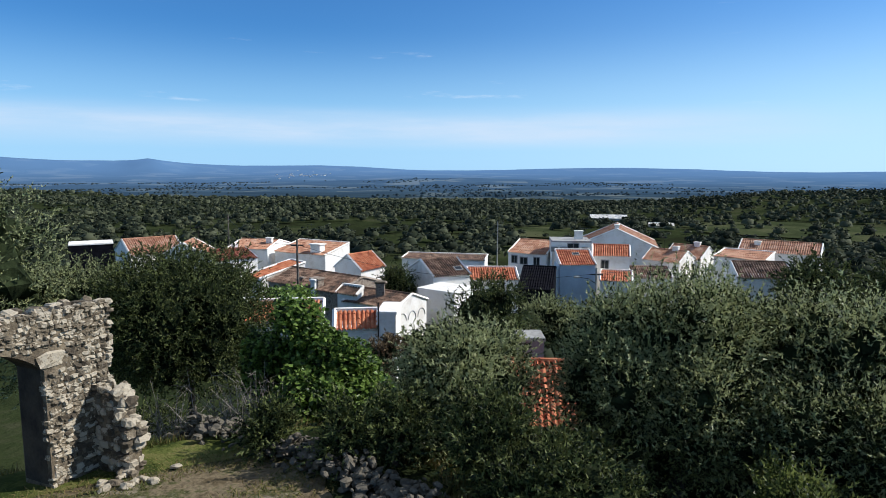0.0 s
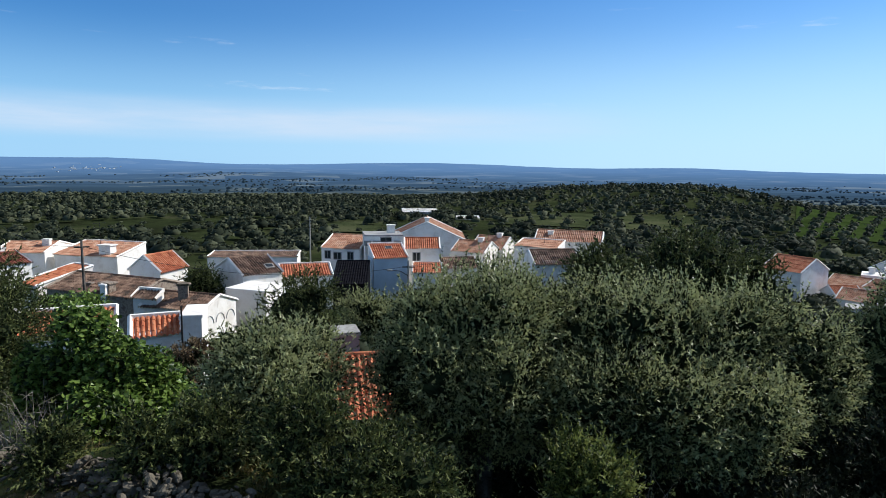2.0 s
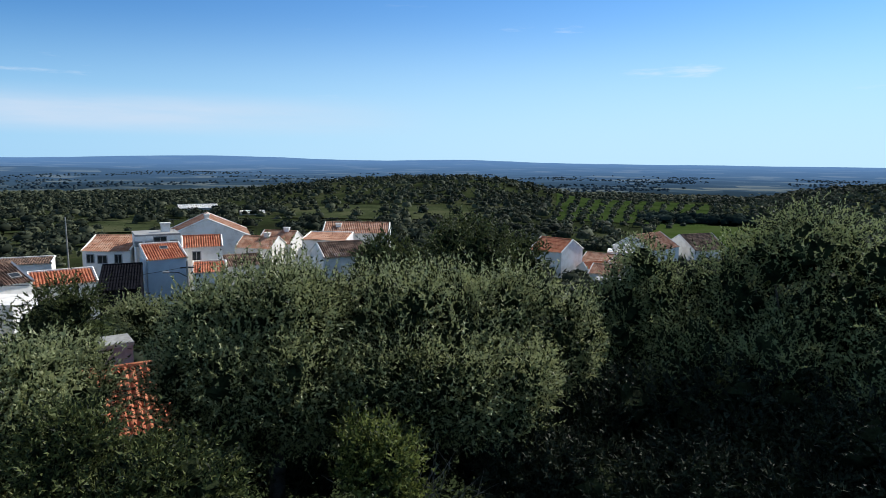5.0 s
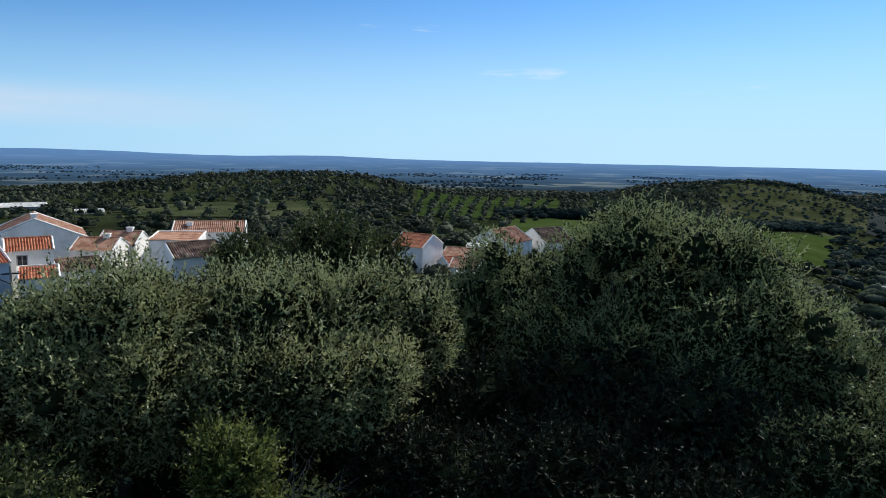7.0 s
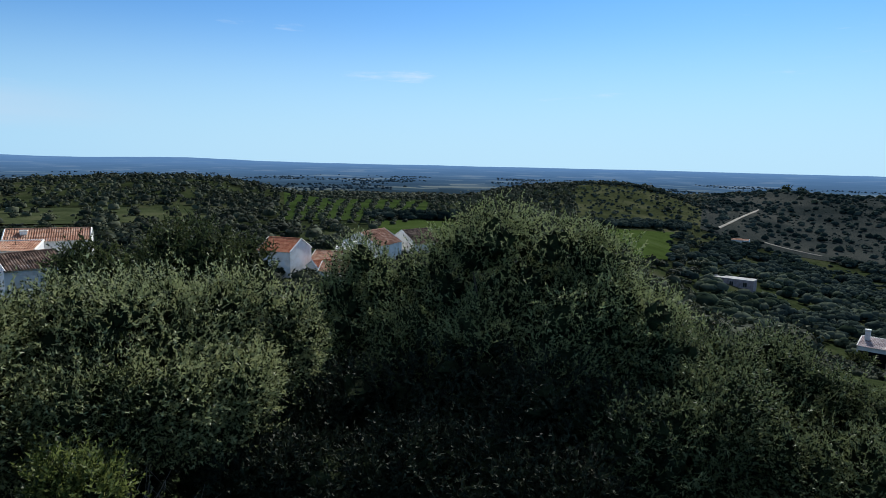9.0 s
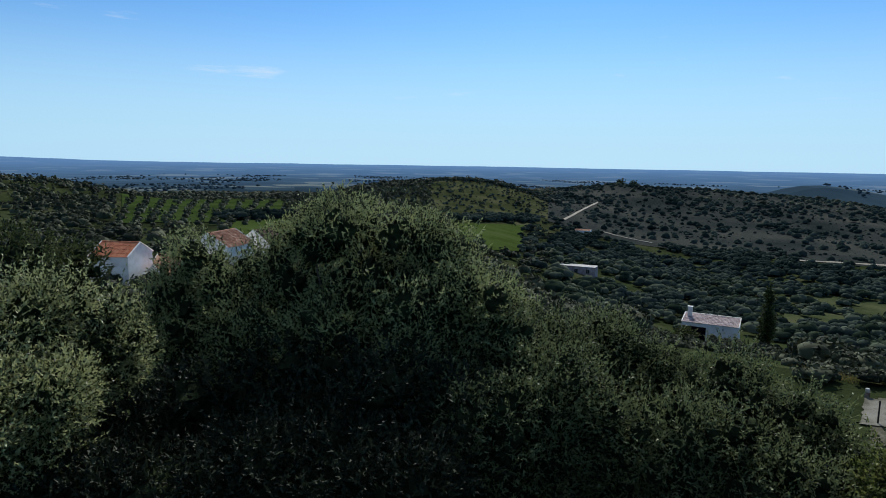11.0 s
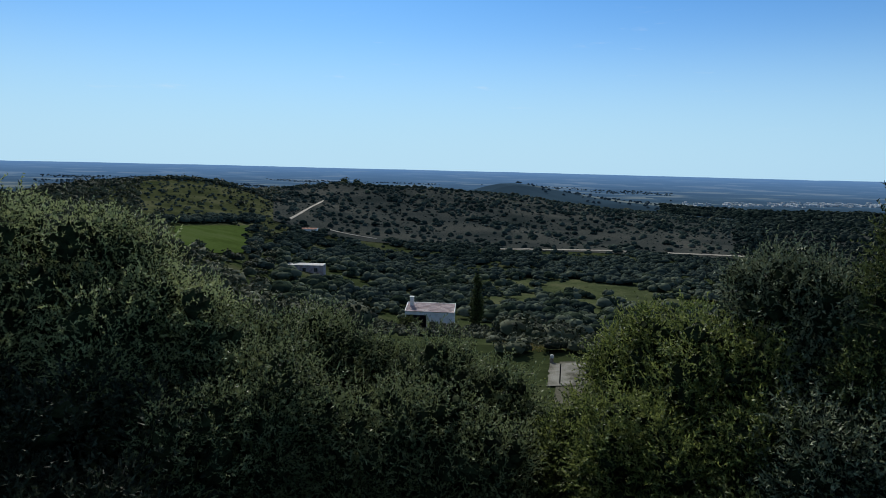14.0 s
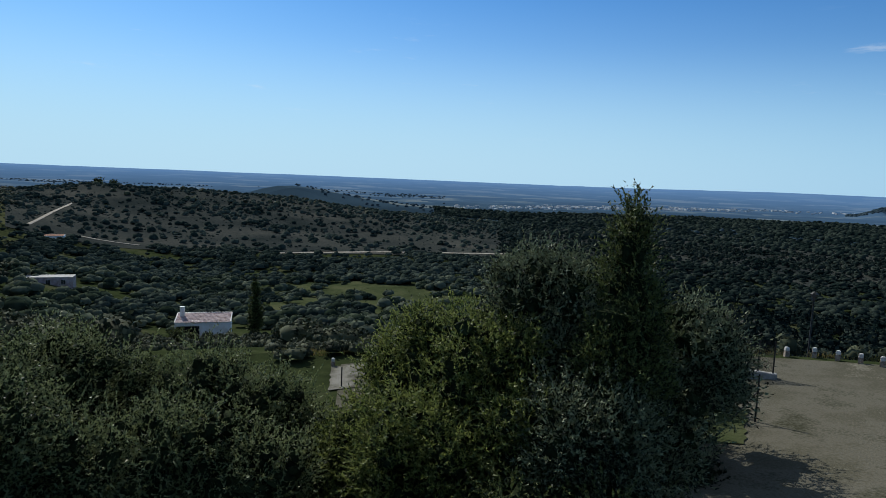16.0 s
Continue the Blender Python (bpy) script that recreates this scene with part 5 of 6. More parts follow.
az = np.array(rows_a) + rng.normal(size=len(rows_a)) * 0.11
r = np.array(rows_r) + rng.normal(size=len(rows_r)) * 1.2
grove("olive_orchard", az, r, rng.uniform(1.3, 2.3, len(az)), MID_T, rng, "olive orchard in straight rows on a green slope")

az, r = scatter(rng, 15000, 400, 890, -100, -56)
keep = (rng.random(len(az)) < np.clip(0.5 + 0.8 * patch(az, r, 45, 1.5) + (r - 600) / 400, 0.25, 1)) & off_track(az, r)
grove("heath", az[keep], r[keep], rng.random(int(keep.sum())) ** 3 * 2.8 + 0.5, FAR_T, rng, "low dark heath and scrub on the hillside", "scrub")
az, r = scatter(rng, 1500, 350, 640, -59, -36)
keep = off_track(az, r) & ~((az < -48) & (az > -55) & (r < meet(-52, -5.5)))
az, r = az[keep], r[keep]
grove("hill_scrub", az, r, rng.uniform(0.5, 1.5, len(az)), FAR_T, rng, "small bushes dotted over the grassy hill", "scrub")
# garden bushes between the houses
az, r = scatter(rng, 600, 26, 128, -36, 56)
keep = (patch(az, r, 9, 1.0) > -0.1) & (r > 30)
grove("garden_bushes", az[keep], r[keep], rng.uniform(0.6, 1.5, int(keep.sum())), NEAR_T, rng, "green bushes and garden shrubs between the houses")

az, r = scatter(rng, 260, 62, 128, -37, -17)
grove("garden_bushes", az, r, rng.uniform(0.8, 1.9, len(az)), NEAR_T, rng, "green bushes and small trees round the lower houses")
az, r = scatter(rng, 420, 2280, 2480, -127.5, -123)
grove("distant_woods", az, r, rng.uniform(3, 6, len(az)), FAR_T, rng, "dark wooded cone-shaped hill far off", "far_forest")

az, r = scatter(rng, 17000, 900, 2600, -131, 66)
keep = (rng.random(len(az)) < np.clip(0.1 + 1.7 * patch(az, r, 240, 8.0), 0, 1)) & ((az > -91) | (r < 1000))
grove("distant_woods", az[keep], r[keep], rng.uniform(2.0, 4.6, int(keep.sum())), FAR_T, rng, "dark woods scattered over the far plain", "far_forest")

az, r = scatter(rng, 170, 75, 139, -78, -64)
grove("garden_bushes", az, r, rng.uniform(0.7, 1.5, len(az)), NEAR_T, rng, "low green bushes on the slope above a bungalow")

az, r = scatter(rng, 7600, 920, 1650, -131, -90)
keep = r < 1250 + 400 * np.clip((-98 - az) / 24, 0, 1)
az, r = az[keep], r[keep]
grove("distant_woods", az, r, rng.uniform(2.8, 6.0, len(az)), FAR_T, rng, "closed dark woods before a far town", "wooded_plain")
az, r = scatter(rng, 300, 42.5, 60, -131, -78)
grove("verge_bushes", az, r, rng.uniform(0.4, 1.1, len(az)), NEAR_T, rng, "low bushes along the edge of the car park")


# ---- ruined arch ----
def stone_meshes(n, mat, seed):
    """Rough unit stones: blocks with knocked corners."""
    rng = np.random.default_rng(seed)
    out = []
    for k in range(n):
        bm = bmesh.new()
        bmesh.ops.create_cube(bm, size=1.0)
        bmesh.ops.bevel(bm, geom=list(bm.edges), offset=0.22, segments=1, affect="EDGES")
        for v in bm.verts:
            v.co += Vector(rng.normal(size=3) * 0.075)
        me = bpy.data.meshes.new("stone")
        bm.to_mesh(me)
        bm.free()
        me.materials.append(mat)
        out.append(me)
    return out


STONES = stone_meshes(12, M["stone"], 5)
FIELD_STONES = stone_meshes(10, M["fieldstone"], 6)


def stone(parent, rng, x, y, z, sx, sy, sz, tilt=6.0, kit=None):
    kit = kit or STONES
    ob = new("stone", kit[int(rng.integers(0, len(kit)))])
    ob.parent = parent
    ob.matrix_basis = pose(x, y, z, rng.normal() * tilt, rng.normal() * tilt, rng.normal() * tilt) @ Matrix.Diagonal((sx, sy, sz, 1))
    return ob


def joined_stones(parent, name, places, kit, label):
    """The stones too many to stand alone, as one mesh."""
    rng = np.random.default_rng(4)
    chunks = []
    for m in places:
        me = kit[int(rng.integers(0, len(kit)))]
        for n in (3, 4, 5, 6, 7, 8):
            fs = [tuple(p.vertices) for p in me.polygons if len(p.vertices) == n]
            for p in fs:
                pts = [m @ me.vertices[i].co for i in p]
                for k in range(1, n - 1):
                    chunks.append((pts[0], pts[k], pts[k + 1]))
    v = np.array(chunks, float).reshape(-1, 3)
    ob = part(name, mesh_np(name, v, np.arange(len(v)).reshape(-1, 3), kit[0].materials[0]), kit[0].materials[0], parent, label)
    ob["kind"] = "stuff"
    return ob


def ruined_arch():
    rng = np.random.default_rng(9)
    base = at(53.7, 12.9)
    base.z = EYE - 5.42
    ob = thing("ruined_arch", Matrix.Translation(base) @ pose(0, 0, 0, 0, 0, 91), "ruined rubble-stone gateway with a plastered arch", "ruin")
    right, left, spring, rise = -1.2, -3.1, 2.02, 0.48
    outline = [(-4.6, -0.4), (left, -0.4), (left, spring)]
    for k in range(1, 14):
        t = k / 14
        outline.append((left + (right - left) * t, spring + rise * math.sin(math.pi * t) ** 0.8))
    outline += [(right, spring), (right, -0.4), (0.0, -0.4), (0.02, 1.0), (-0.04, 2.0), (-0.02, 2.6), (-0.05, 2.9)]
    for k in range(1, 12):
        outline.append((-0.05 - 4.55 * k / 11, 2.94 + 0.05 * rng.normal()))
    bm = bmesh.new()
    fa = [bm.verts.new((x, 0.0, z)) for x, z in outline]
    fb = [bm.verts.new((x, 0.72, z)) for x, z in outline]
    bm.faces.new(fa)
    bm.faces.new(fb[::-1])
    for i in range(len(outline)):
        j = (i + 1) % len(outline)
        bm.faces.new((fa[j], fa[i], fb[i], fb[j]))
    bmesh.ops.recalc_face_normals(bm, faces=bm.faces)
    bmesh.ops.triangulate(bm, faces=bm.faces)
    part("wall_core", bm, M["mortar"], ob, "rubble core with earthy mortar")
    # plastered lining of the arch
    bm = bmesh.new()
    inner = [(right - 0.004, 0.0)] + [(right - 0.004, spring)] + [(x - 0.0, z - 0.012) for x, z in outline[3:16]][::-1]
    va = [bm.verts.new((x, 0.10, z)) for x, z in inner]
    vb = [bm.verts.new((x, 0.70, z)) for x, z in inner]
    vc = [bm.verts.new((x + 0.02, 0.10, z + 0.02)) for x, z in inner]
    for i in range(len(inner) - 1):
        bm.faces.new((va[i], va[i + 1], vb[i + 1], vb[i]))
        bm.faces.new((va[i + 1], va[i], vc[i], vc[i + 1]))
    part("lining", bm, M["plaster"], ob, "worn brown plaster lining, darkened for the shade inside")
    z, rest = 0.0, []
    while z < 2.95:
        h = rng.uniform(0.05, 0.10)
        x = -2.2
        while x < 0.0:
            w = rng.uniform(0.06, 0.17)
            t = (x + w / 2 - left) / (right - left)
            top = spring + rise * max(0.0, math.sin(math.pi * min(1, max(0, t)))) ** 0.8 if t < 1 else -1
            if (x + w / 2 > right + 0.05 or z > top + 0.06) and not (right - 0.25 < x + w / 2 < right + 0.35 and 2.0 < z + h / 2 < 2.36):
                if x > -1.0 and z < 2.3:
                    stone(ob, rng, x + w / 2, 0.05 + rng.normal() * 0.016, z + h / 2 + rng.normal() * 0.012, w * 1.06, 0.15, h * rng.uniform(0.95, 1.25), 8.0)
                else:
                    rest.append(pose(x + w / 2, 0.05 + rng.normal() * 0.016, z + h / 2 + rng.normal() * 0.012, rng.normal() * 8, rng.normal() * 8, rng.normal() * 8) @ Matrix.Diagonal((w * 1.06, 0.15, h * rng.uniform(0.95, 1.25), 1)))
            x += w
        z += h
    joined_stones(ob, "rubble_facing", rest, STONES, "small rubble stones set in mortar")
    stone(ob, rng, right + 0.16, 0.03, 2.2, 0.5, 0.16, 0.26, 3)
    for k in range(22):
        stone(ob, rng, -2.5 + k * 0.115, rng.uniform(0.1, 0.6), 2.97, rng.uniform(0.12, 0.25), rng.uniform(0.15, 0.3), rng.uniform(0.07, 0.14), 10)
    # broken buttress that stands out from the end of the wall
    bm = box_bm(-0.34, -0.04, -0.82, 0.0, -0.4, 1.36)
    bmesh.ops.subdivide_edges(bm, edges=list(bm.edges), cuts=3, use_grid_fill=True)
    lean_in = lambda z: 1.0 - 0.30 * smooth(0.5, 1.36, z) - 0.16 * math.exp(-((z - 0.25) / 0.2) ** 2)
    for v in bm.verts:
        v.co.y *= lean_in(v.co.z)
        v.co += Vector(rng.normal(size=3) * 0.02)
    part("buttress_core", bm, M["mortar"], ob, "broken stone buttress")
    z = 0.02
    while z < 1.42:
        h = rng.uniform(0.06, 0.14)
        out = -0.82 * lean_in(z)
        for px in (-0.29, -0.1):
            stone(ob, rng, px + rng.normal() * 0.03, out + rng.normal() * 0.03, z + h / 2, rng.uniform(0.16, 0.27), rng.uniform(0.14, 0.24), h * rng.uniform(0.95, 1.3), 7)
        y = out + 0.12
        while y < -0.05:
            w = rng.uniform(0.09, 0.2)
            for px in (-0.35, -0.03):
                if rng.random() < 0.8:
                    stone(ob, rng, px, y + w / 2, z + h / 2, 0.1, w * 1.1, h * rng.uniform(0.85, 1.2), 7)
            y += w
        z += h
    for k in range(12):
        stone(ob, rng, rng.uniform(-0.34, -0.04), -0.55 * rng.random(), 1.38 + 0.04 * rng.random(), rng.uniform(0.12, 0.22), rng.uniform(0.12, 0.22), rng.uniform(0.07, 0.13), 12)
    for k in range(16):
        stone(ob, rng, -0.5 + rng.normal() * 0.3, -0.9 + 0.3 * rng.normal(), 0.03, rng.uniform(0.1, 0.26), rng.uniform(0.1, 0.22), rng.uniform(0.07, 0.14), 14)
    return ob


ruined_arch()


def dry_stone_wall():
    rng = np.random.default_rng(19)
    path = [heading(a) * r for a, r in ((50.5, 15.0), (46.6, 14.0), (42.5, 12.9), (37.6, 11.3), (32.9, 10.2), (29.3, 9.6), (26.0, 9.2))]
    o = path[0]
    base = Vector((o.x, o.y, 0))
    ob = thing("dry_stone_wall", Matrix.Translation((o.x, o.y, float(land(o.x, o.y)))), "low tumbled dry-stone wall across the slope", "wall")
    z_o = float(land(o.x, o.y))
    total = sum((b - a).length for a, b in zip(path[:-1], path[1:]))
    rest = []
    for k in range(1100):
        s = rng.random() * total
        for a, b in zip(path[:-1], path[1:]):
            L = (b - a).length
            if s <= L:
                break
            s -= L
        p = a.lerp(b, min(1.0, s / L))
        side = (b - a).normalized()
        nn = Vector((side.y, -side.x, 0))
        high = 0.36 + 0.14 * math.sin(p.x * 1.7) + 0.1 * math.sin(p.x * 4.1)
        lay = rng.random() * high
        p = p + nn * rng.normal() * (0.24 - 0.13 * lay)
        g = float(land(p.x, p.y))
        sz = 0.07 + 0.14 * rng.random() ** 2
        m = pose(p.x - o.x, p.y - o.y, g - z_o + lay, rng.normal() * 22, rng.normal() * 22, rng.uniform(0, 360)) @ Matrix.Diagonal((sz, sz * rng.uniform(0.55, 0.95), sz * rng.uniform(0.35, 0.7), 1))
        if k < 260:
            st = new("stone", FIELD_STONES[k % len(FIELD_STONES)])
            st.parent = ob
            st.matrix_basis = m
        else:
            rest.append(m)
    joined_stones(ob, "wall_fill", rest, FIELD_STONES, "tumbled small stones")
    return ob


dry_stone_wall()
sector("footpath", 80.0, 36.0, 8.6, 12.3, "earth", 0.02, "dry sandy footpath below the castle wall", "path", ragged=0.5)


def blades(name, n, az0, az1, r0, r1, tall, mat, label, seed):
    """Grass blades standing on the ground."""
    rng = np.random.default_rng(seed)
    az, r = scatter(rng, n, r0, r1, az0, az1)
    keep = patch(az, r, 1.1, 4.0) + 0.6 * rng.random(n) > 0.25
    az, r = az[keep], r[keep]
    n = len(az)
    x, y = -np.sin(np.radians(az)) * r, np.cos(np.radians(az)) * r
    b = np.stack([x, y, land(x, y) - 0.02], -1)
    a = rng.uniform(0, 6.28, n)
    s = np.stack([np.cos(a), np.sin(a), 0 * a], -1) * 0.016
    t = b + np.stack([rng.normal(size=n) * 0.1, rng.normal(size=n) * 0.1, tall * (0.4 + 0.8 * rng.random(n))], -1)
    v = np.stack([b - s, b + s, t], 1).reshape(-1, 3)
    return tagged(part(name, mesh_np(name, v, np.arange(len(v)).reshape(-1, 3), M[mat]), M[mat]), label, "grass", kind="stuff")


sector("grass_bank", 84.0, 27.0, 12.0, 19.0, "bank", 0.03, "dry yellow-green grass bank below the wall", "grass", ragged=0.4)
blades("dry_grass", 26000, 25, 75, 9.5, 13.2, 0.10, "grass", "short dry grass on the footpath", 2)
blades("dry_grass", 40000, 25, 75, 13.2, 18, 0.26, "grass", "dry yellow-green grass along the path and wall", 3)
blades("slope_grass", 12000, 14, 27, 9.5, 14, 0.2, "grass", "dry grass under the olive trees", 4)
blades("verge_grass", 40000, -130, -78, 12, 20, 0.25, "grass", "dry grass at the edge of the car park", 6)
blades("verge_grass", 16000, -130, -78, 43.5, 47, 0.35, "grass", "dry grass behind the bollards", 7)


# ---- bare brushwood by the fig tree ----
def brushwood(az, d, n, tall, seed, label):
    rng = np.random.default_rng(seed)
    ob = thing("bare_shrub", Matrix.Translation(at(az, d, -0.05)) @ pose(0, 0, 0, 0, 0, az), label, "shrub", "undergrowth")
    chunks = []
    for k in range(n):
        a, lean = rng.uniform(0, 6.28), rng.uniform(0.1, 0.9)
        p0 = Vector((rng.normal() * 0.25, rng.normal() * 0.25, 0))
        d1 = Vector((math.cos(a) * lean, math.sin(a) * lean, 1)).normalized()
        L = tall * rng.uniform(0.5, 1.1)
        p1 = p0 + d1 * L * 0.5
        p2 = p1 + (d1 + Vector(rng.normal(size=3) * 0.3)).normalized() * L * 0.5
        chunks.append(tube([p0, p1, p2], [0.016, 0.010, 0.003], 3))
        for j in range(3):
            q = p1.lerp(p2, rng.random())
            chunks.append(tube([q, q + Vector(rng.normal(size=3) * 0.3) * tall * 0.4], [0.006, 0.002], 3))
    v, f = join(chunks)
    part("twig", mesh_np("twig", v, f, M["twig"]), M["twig"], ob)
    return ob


brushwood(41.5, 15.2, 60, 1.9, 1, "tangle of bare grey branches beside the fig tree")
brushwood(44.5, 16.5, 50, 2.2, 2, "tangle of bare grey branches under an olive tree")
brushwood(49.5, 17.0, 45, 2.0, 3, "bare grey branches behind the stone wall")
brushwood(32.0, 15.0, 40, 1.4, 4, "dry brown stems at the foot of the fig tree")
brushwood(-9.5, 11.8, 40, 2.2, 5, "bare grey shoots under an olive tree")


# ---- prickly pear ----
def prickly_pear(az, d, label):
    rng = np.random.default_rng(8)
    ob = thing("prickly_pear", Matrix.Translation(at(az, d, -0.02)) @ pose(0, 0, 0, 0, 0, az), label, "cactus")

    def pad(p, direction, size, level):
        bm = bmesh.new()
        bmesh.ops.create_uvsphere(bm, u_segments=10, v_segments=7, radius=1.0)
        q = Vector(direction).to_track_quat("Z", "Y").to_matrix().to_4x4()
        turn = pose(0, 0, 0, 0, 0, rng.uniform(-60, 60))
        for v in bm.verts:
            v.co = Vector((v.co.x * size * 0.42 * (0.75 + 0.35 * (v.co.z + 1) / 2), v.co.y * size * 0.09, (v.co.z + 1) * size * 0.5))
        bmesh.ops.transform(bm, matrix=Matrix.Translation(p) @ q @ turn, verts=bm.verts)
        o = part("pad", bm, M["pear"], ob)
        for poly in o.data.polygons:
            poly.use_smooth = True
        if level < 2:
            for k in range(2 if level else 3):
                nd = (Vector(direction) + Vector((rng.normal() * 0.5, rng.normal() * 0.2, 0.2))).normalized()
                pad(Vector(p) + Vector(direction) * size * 0.9, nd, size * rng.uniform(0.75, 0.95), level + 1)

    for k in range(4):
        pad(Vector((-0.45 + 0.32 * k, rng.normal() * 0.15, 0)), Vector((-0.3 + 0.2 * k, 0, 1)).normalized(), 0.33, 0)
    return ob


prickly_pear(16.5, 10.4, "prickly pear with upright pads, its green darkened for shade")


# ---- car park ----
sector("car_park", -84.0, -149.0, 20.5, 41.4, "gravel", 0.04, "pale gravel car park with scattered dry grass", "car park", na=70, nr=30)
sector("car_park", -83.2, -90.0, 36.6, 41.0, "pale_gravel", 0.09, "bare pale gravel at the end of the car park", "car park", ragged=0.12)
sector("grass_verge", -112.0, -117.9, 27.4, 31.6, "rough_pasture", 0.09, "yellow-green grass beside the gravel", "grass", ragged=0.2)


M["bollard_white"] = material("worn_white_paint", [(0.38, 0.37, 0.34), (0.6, 0.59, 0.56)], 4, 20)


def bollard(az, d):
    ob = thing("bollard", Matrix.Translation(at(az, d)), "short stone bollard with a white-painted top", "bollard", "bollards round the car park")
    part("base", box_bm(-0.12, 0.12, -0.12, 0.12, -0.1, 0.34, 0.02), M["rubble"], ob, "dark stone base")
    bm = box_bm(-0.122, 0.122, -0.122, 0.122, 0.341, 0.56, 0.035)
    for v in bm.verts:
        if v.co.z > 0.5:
            v.co.x *= 0.85
            v.co.y *= 0.85
    part("top", bm, M["bollard_white"], ob, "white-painted top")
    return ob


first = bollard(-120.1, 42.0)
for a, dd in ((-121.9, 42.2), (-123.4, 41.8), (-124.8, 41.4), (-126.1, 41.0), (-127.6, 40.6), (-83.3, 41.2), (-86.8, 41.4)):
    copy_thing(first, Matrix.Translation(at(a, dd)) @ pose(0, 0, 0, 0, 0, a))


def street_lamp(az, d, tall):
    ob = thing("street_lamp", Matrix.Translation(at(az, d)), "black metal lamp post with a lantern head", "street lamp")
    v, f = tube([(0, 0, -0.1), (0, 0, 0.5), (0, 0, 0.55), (0, 0, tall - 0.5)], [0.10, 0.09, 0.055, 0.045], 10)
    part("post", mesh_np("post", v, f, M["metal"], True), M["metal"], ob)
    v, f = tube([(0, 0, tall - 0.5), (0, 0, tall - 0.46), (0, 0, tall - 0.08)], [0.06, 0.1, 0.19], 6)
    part("lantern", mesh_np("lantern", v, f, M["glass"]), M["glass"], ob, "dark glazed tapering lantern")
    v, f = tube([(0, 0, tall - 0.079), (0, 0, tall - 0.05), (0, 0, tall + 0.1)], [0.22, 0.22, 0.02], 6)
    part("cap", mesh_np("cap", v, f, M["metal"]), M["metal"], ob)
    return ob


street_lamp(-121.5, 44.4, 4.15)


def fence():
    o = at(-118.5, 30.1)
    ob = thing("fence_post", Matrix.Translation(o) @ pose(0, 0, 0, 0, 0, -118), "dark steel fence post with a diagonal brace", "fence")
    v, f = tube([(0, 0, -0.2), (0, 0, 2.0)], [0.035, 0.035], 8)
    part("post", mesh_np("post", v, f, M["metal"], True), M["metal"], ob)
    v, f = tube([(-0.9, -0.2, -0.05), (0, 0, 1.3)], [0.025, 0.025], 6)
    part("brace", mesh_np("brace", v, f, M["metal"], True), M["metal"], ob)
    g = at(-119.0, 36.9)
    ob = thing("wire_fence", Matrix.Translation(g) @ pose(0, 0, 0, 0, 0, -117.6), "dark wire mesh fence on a low concrete plinth", "fence")
    part("plinth", box_bm(-1.9, 0.40, -0.2, 0.2, -0.1, 0.34, 0.03), M["concrete"], ob, "grey concrete plinth")
    for x in (-1.8, -0.45, 0.22):
        v, f = tube([(x, 0, 0.33), (x, 0, 1.95)], [0.035, 0.035], 6)
        part("post", mesh_np("post", v, f, M["metal"]), M["metal"], ob)
    chunks = []
    for k in range(44):
        x = -1.8 + 2.02 * k / 43
        chunks.append(tube([(x, 0, 0.36), (x, 0, 1.9)], [0.005, 0.005], 3))
    for k in range(38):
        z = 0.38 + 1.5 * k / 37
        chunks.append(tube([(-1.8, 0, z), (0.22, 0, z)], [0.005, 0.005], 3))
    v, f = join(chunks)
    part("mesh", mesh_np("mesh", v, f, M["metal"]), M["metal"], ob)
    h = at(-84.3, 37.0)
    ob = thing("fence_post", Matrix.Translation(h), "thin steel post at the edge of the gravel", "post")
    v, f = tube([(0, 0, -0.2), (0, 0, 1.2)], [0.04, 0.04], 6)
    part("post", mesh_np("post", v, f, M["metal"]), M["metal"], ob)


fence()


# ---- poles, wires and aerials ----
def utility_pole(az, d, top, mat, label, arm=0.0):
    base = at(az, d, -0.2)
    ob = thing("utility_pole", Matrix.Translation(base) @ pose(0, 0, 0, 0, 0, az), label, "utility pole")
    h = EYE + top - base.z
    v, f = tube([(0, 0, 0), (0, 0, h)], [0.05, 0.04] if mat == "metal" else [0.11, 0.07], 8)
    part("post", mesh_np("post", v, f, M[mat], True), M[mat], ob)
    if mat != "metal":
        part("crossarm", box_bm(-0.45, 0.45, -0.05, 0.05, h - 0.5, h - 0.42), M["metal"], ob)
    if arm:
        v, f = tube([(0, -0.05, h - 1.1), (-arm * 0.5, -0.1, h - 0.75), (-arm, -0.1, h - 0.7)], [0.03, 0.03, 0.03], 6)
        a = part("lamp_arm", mesh_np("lamp_arm", v, f, M["metal"], True), M["metal"], ob)
        bm = box_bm(-arm - 0.45, -arm, -0.2, 0.0, h - 0.76, h - 0.64, 0.04)
        part("lamp_head", bm, M["concrete"], a, "grey street light head")
    return base + Vector((0, 0, h - 0.4))


def wire(a, b, sag, label):
    pts = [a.lerp(b, k / 16) - Vector((0, 0, sag * 4 * (k / 16) * (1 - k / 16))) for k in range(17)]
    v, f = tube(pts, [0.014] * 17, 4)
    tagged(part("overhead_wire", mesh_np("overhead_wire", v, f, M["metal"]), M["metal"]), label, "wire")


p1 = utility_pole(11.6, 45, -6.9, "concrete", "grey concrete utility pole with a street light", 1.1)
p2 = utility_pole(38.3, 47, -5.2, "bark", "dark wooden utility pole among the houses")
utility_pole(31.2, 32.2, -6.9, "metal", "thin dark pole beside the shed")
p4 = utility_pole(44.0, 92, -6.6, "bark", "thin wooden pole at the edge of the village")
utility_pole(20.4, 90, -7.6, "concrete", "thin pole behind the low white building")
wire(p1, p2, 1.2, "thin dark overhead wire between two poles")
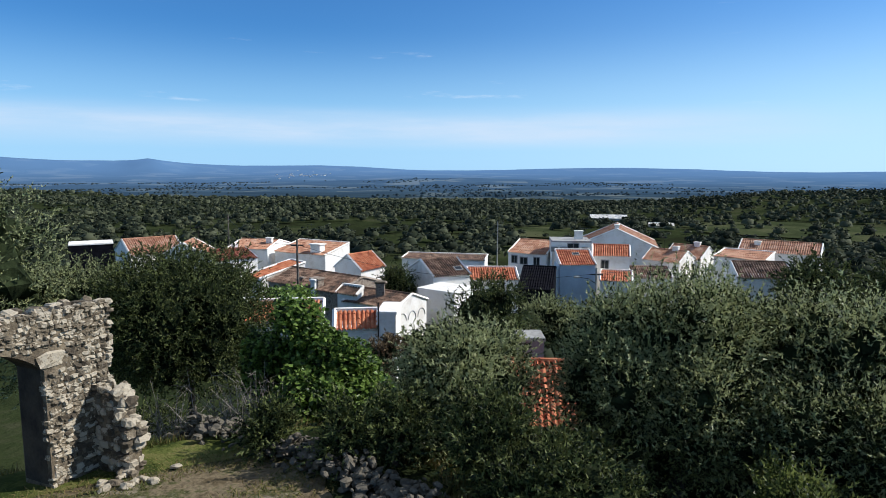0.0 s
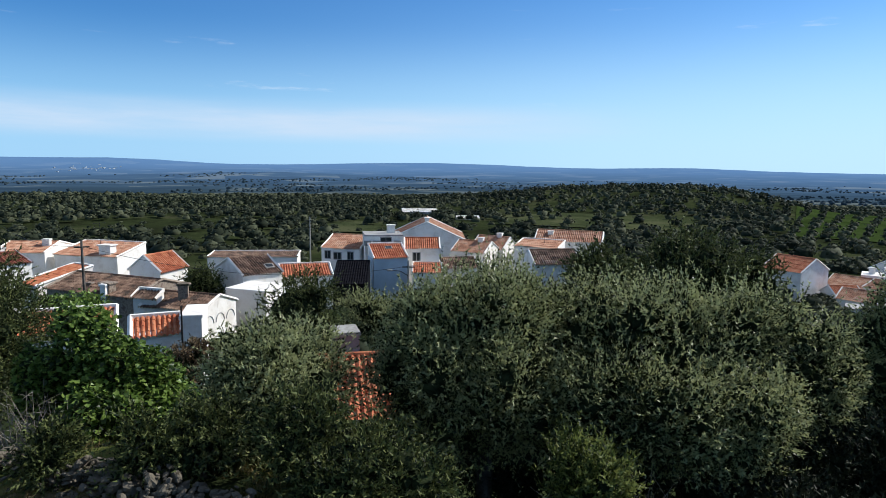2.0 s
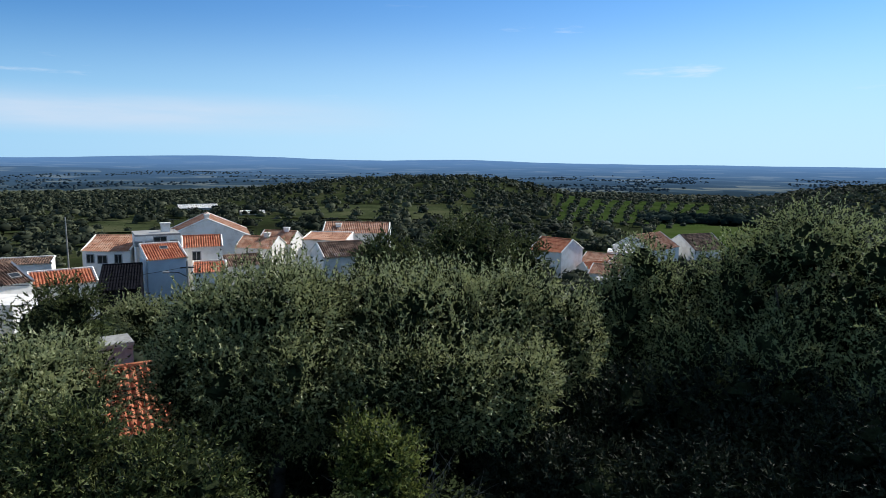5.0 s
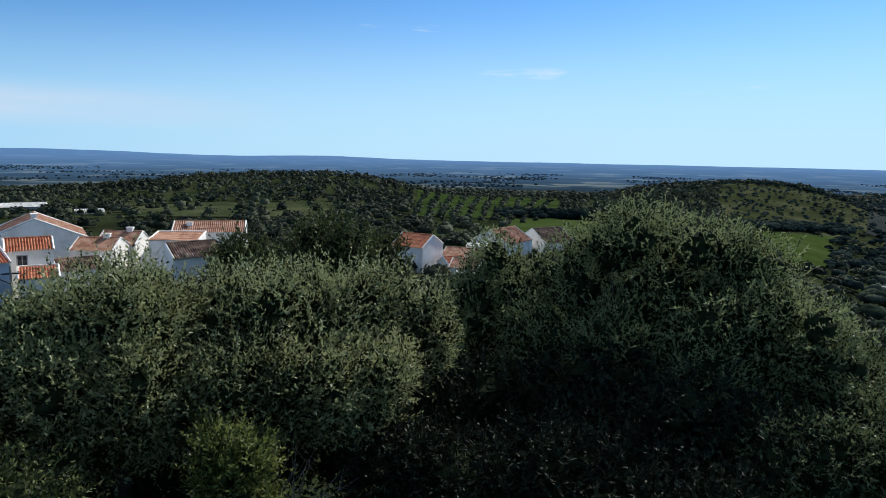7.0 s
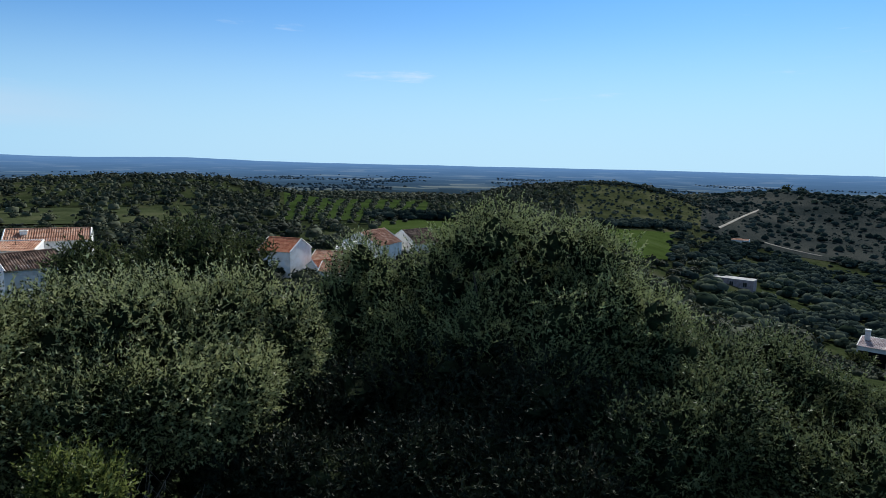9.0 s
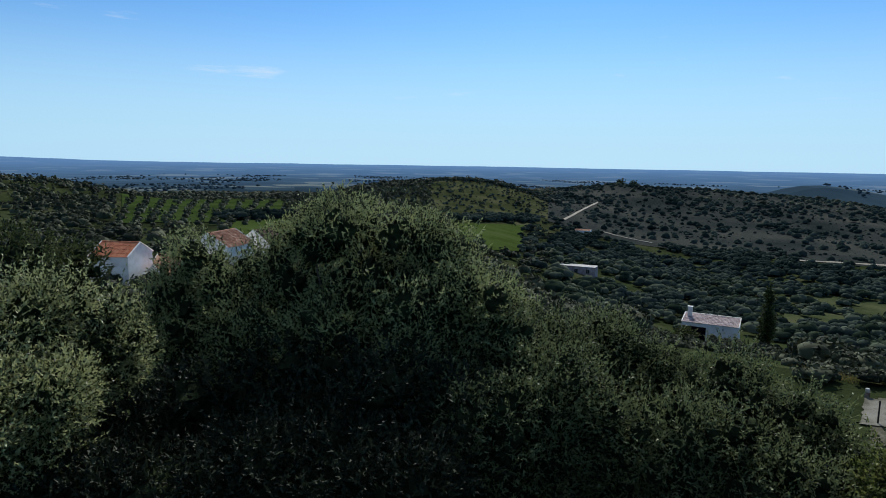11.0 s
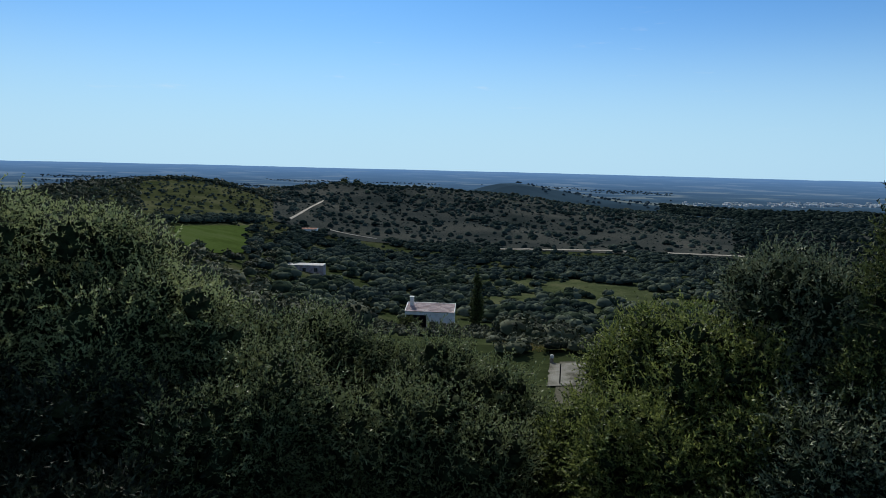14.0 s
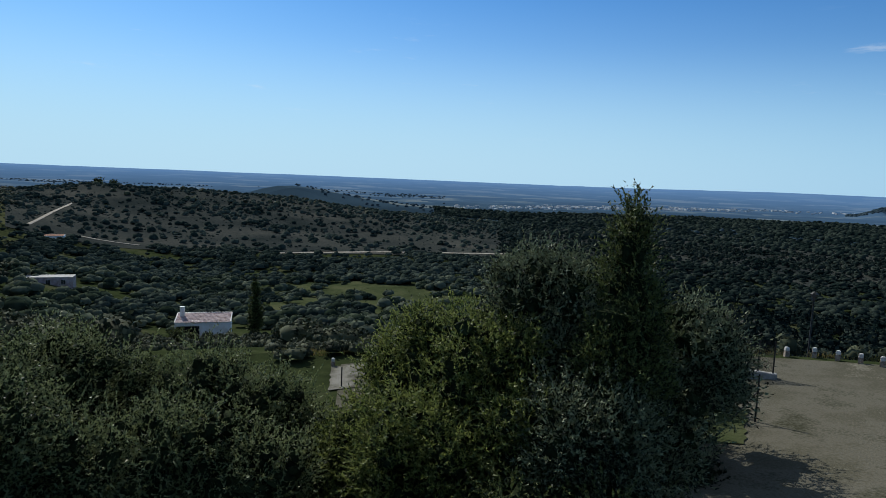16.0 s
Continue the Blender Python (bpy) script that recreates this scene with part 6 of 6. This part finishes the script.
wire(p1, p1 + heading(-10) * 26 + Vector((0, 0, -1.0)), 0.5, "thin dark overhead wire towards the houses")
wire(p2, p4, 1.0, "thin dark overhead wire over the roofs")


def aerial(az, d, foot, tall, turn, label="rooftop television aerial on a thin mast"):
    h = heading(az) * d
    g = float(land(h.x, h.y))
    ob = thing("tv_aerial", Matrix.Translation((h.x, h.y, EYE + foot)) @ pose(0, 0, 0, 0, 0, az + turn), label, "aerial", "rooftop aerials")
    v, f = tube([(0, 0, -0.5), (0, 0, tall)], [0.025, 0.02], 5)
    part("mast", mesh_np("mast", v, f, M["metal"]), M["metal"], ob)
    boom = part("boom", box_bm(-0.7, 0.7, -0.012, 0.012, tall - 0.16, tall - 0.13), M["metal"], ob)
    for k in range(7):
        x = -0.65 + 0.21 * k
        part("element", box_bm(x - 0.008, x + 0.008, -0.3 + 0.02 * k, 0.3 - 0.02 * k, tall - 0.129, tall - 0.11), M["metal"], boom)


for a, dd, ft, tl, tn in ((47.0, 77, -8.6, 2.6, 10), (46.4, 78, -8.8, 2.0, 60), (37.0, 82, -9.3, 2.2, 30), (32.0, 66, -8.7, 1.6, 0), (12.6, 74, -8.3, 1.6, 20), (4.4, 85, -9.6, 1.8, 50), (-0.6, 79, -9.5, 2.2, 0), (6.0, 81, -9.8, 1.6, 80), (-28.0, 122, -13.4, 2.0, 0)):
    aerial(a, dd, ft, tl, tn)


# ---- the far town on the plain ----
def far_town(name, n, az0, az1, r0, r1, seed, label):
    rng = np.random.default_rng(seed)
    chunks = []
    cube = np.array([(x, y, z) for z in (0, 1) for y in (-0.5, 0.5) for x in (-0.5, 0.5)], float)
    cf = np.array([(0, 1, 5, 4), (1, 3, 7, 5), (3, 2, 6, 7), (2, 0, 4, 6), (4, 5, 7, 6)])
    for k in range(n):
        q = min(1, max(0, 0.5 + 0.25 * rng.normal()))
        a = az0 + (az1 - az0) * q
        r = r0 + (r1 - r0) * q + 0.05 * r0 * rng.normal()
        h = heading(a) * r
        s = np.array([rng.uniform(4, 13), rng.uniform(4, 8), rng.uniform(2.5, 5)])
        t = rng.uniform(0, 3.14)
        v = cube * s
        v = np.stack([v[:, 0] * math.cos(t) - v[:, 1] * math.sin(t), v[:, 0] * math.sin(t) + v[:, 1] * math.cos(t), v[:, 2]], -1)
        chunks.append((v + np.array([h.x, h.y, float(land(h.x, h.y)) - 0.5]), cf))
    v, f = join(chunks)
    return tagged(part(name, mesh_np(name, v, f, M["far_wall"]), M["far_wall"]), label, "town", kind="stuff")


far_town("far_town", 460, -92, -124, 1350, 2700, 1, "small white houses of a far town on the plain")
far_town("far_hamlet", 40, 40, 35, 3600, 4000, 2, "white specks of a far hill town")
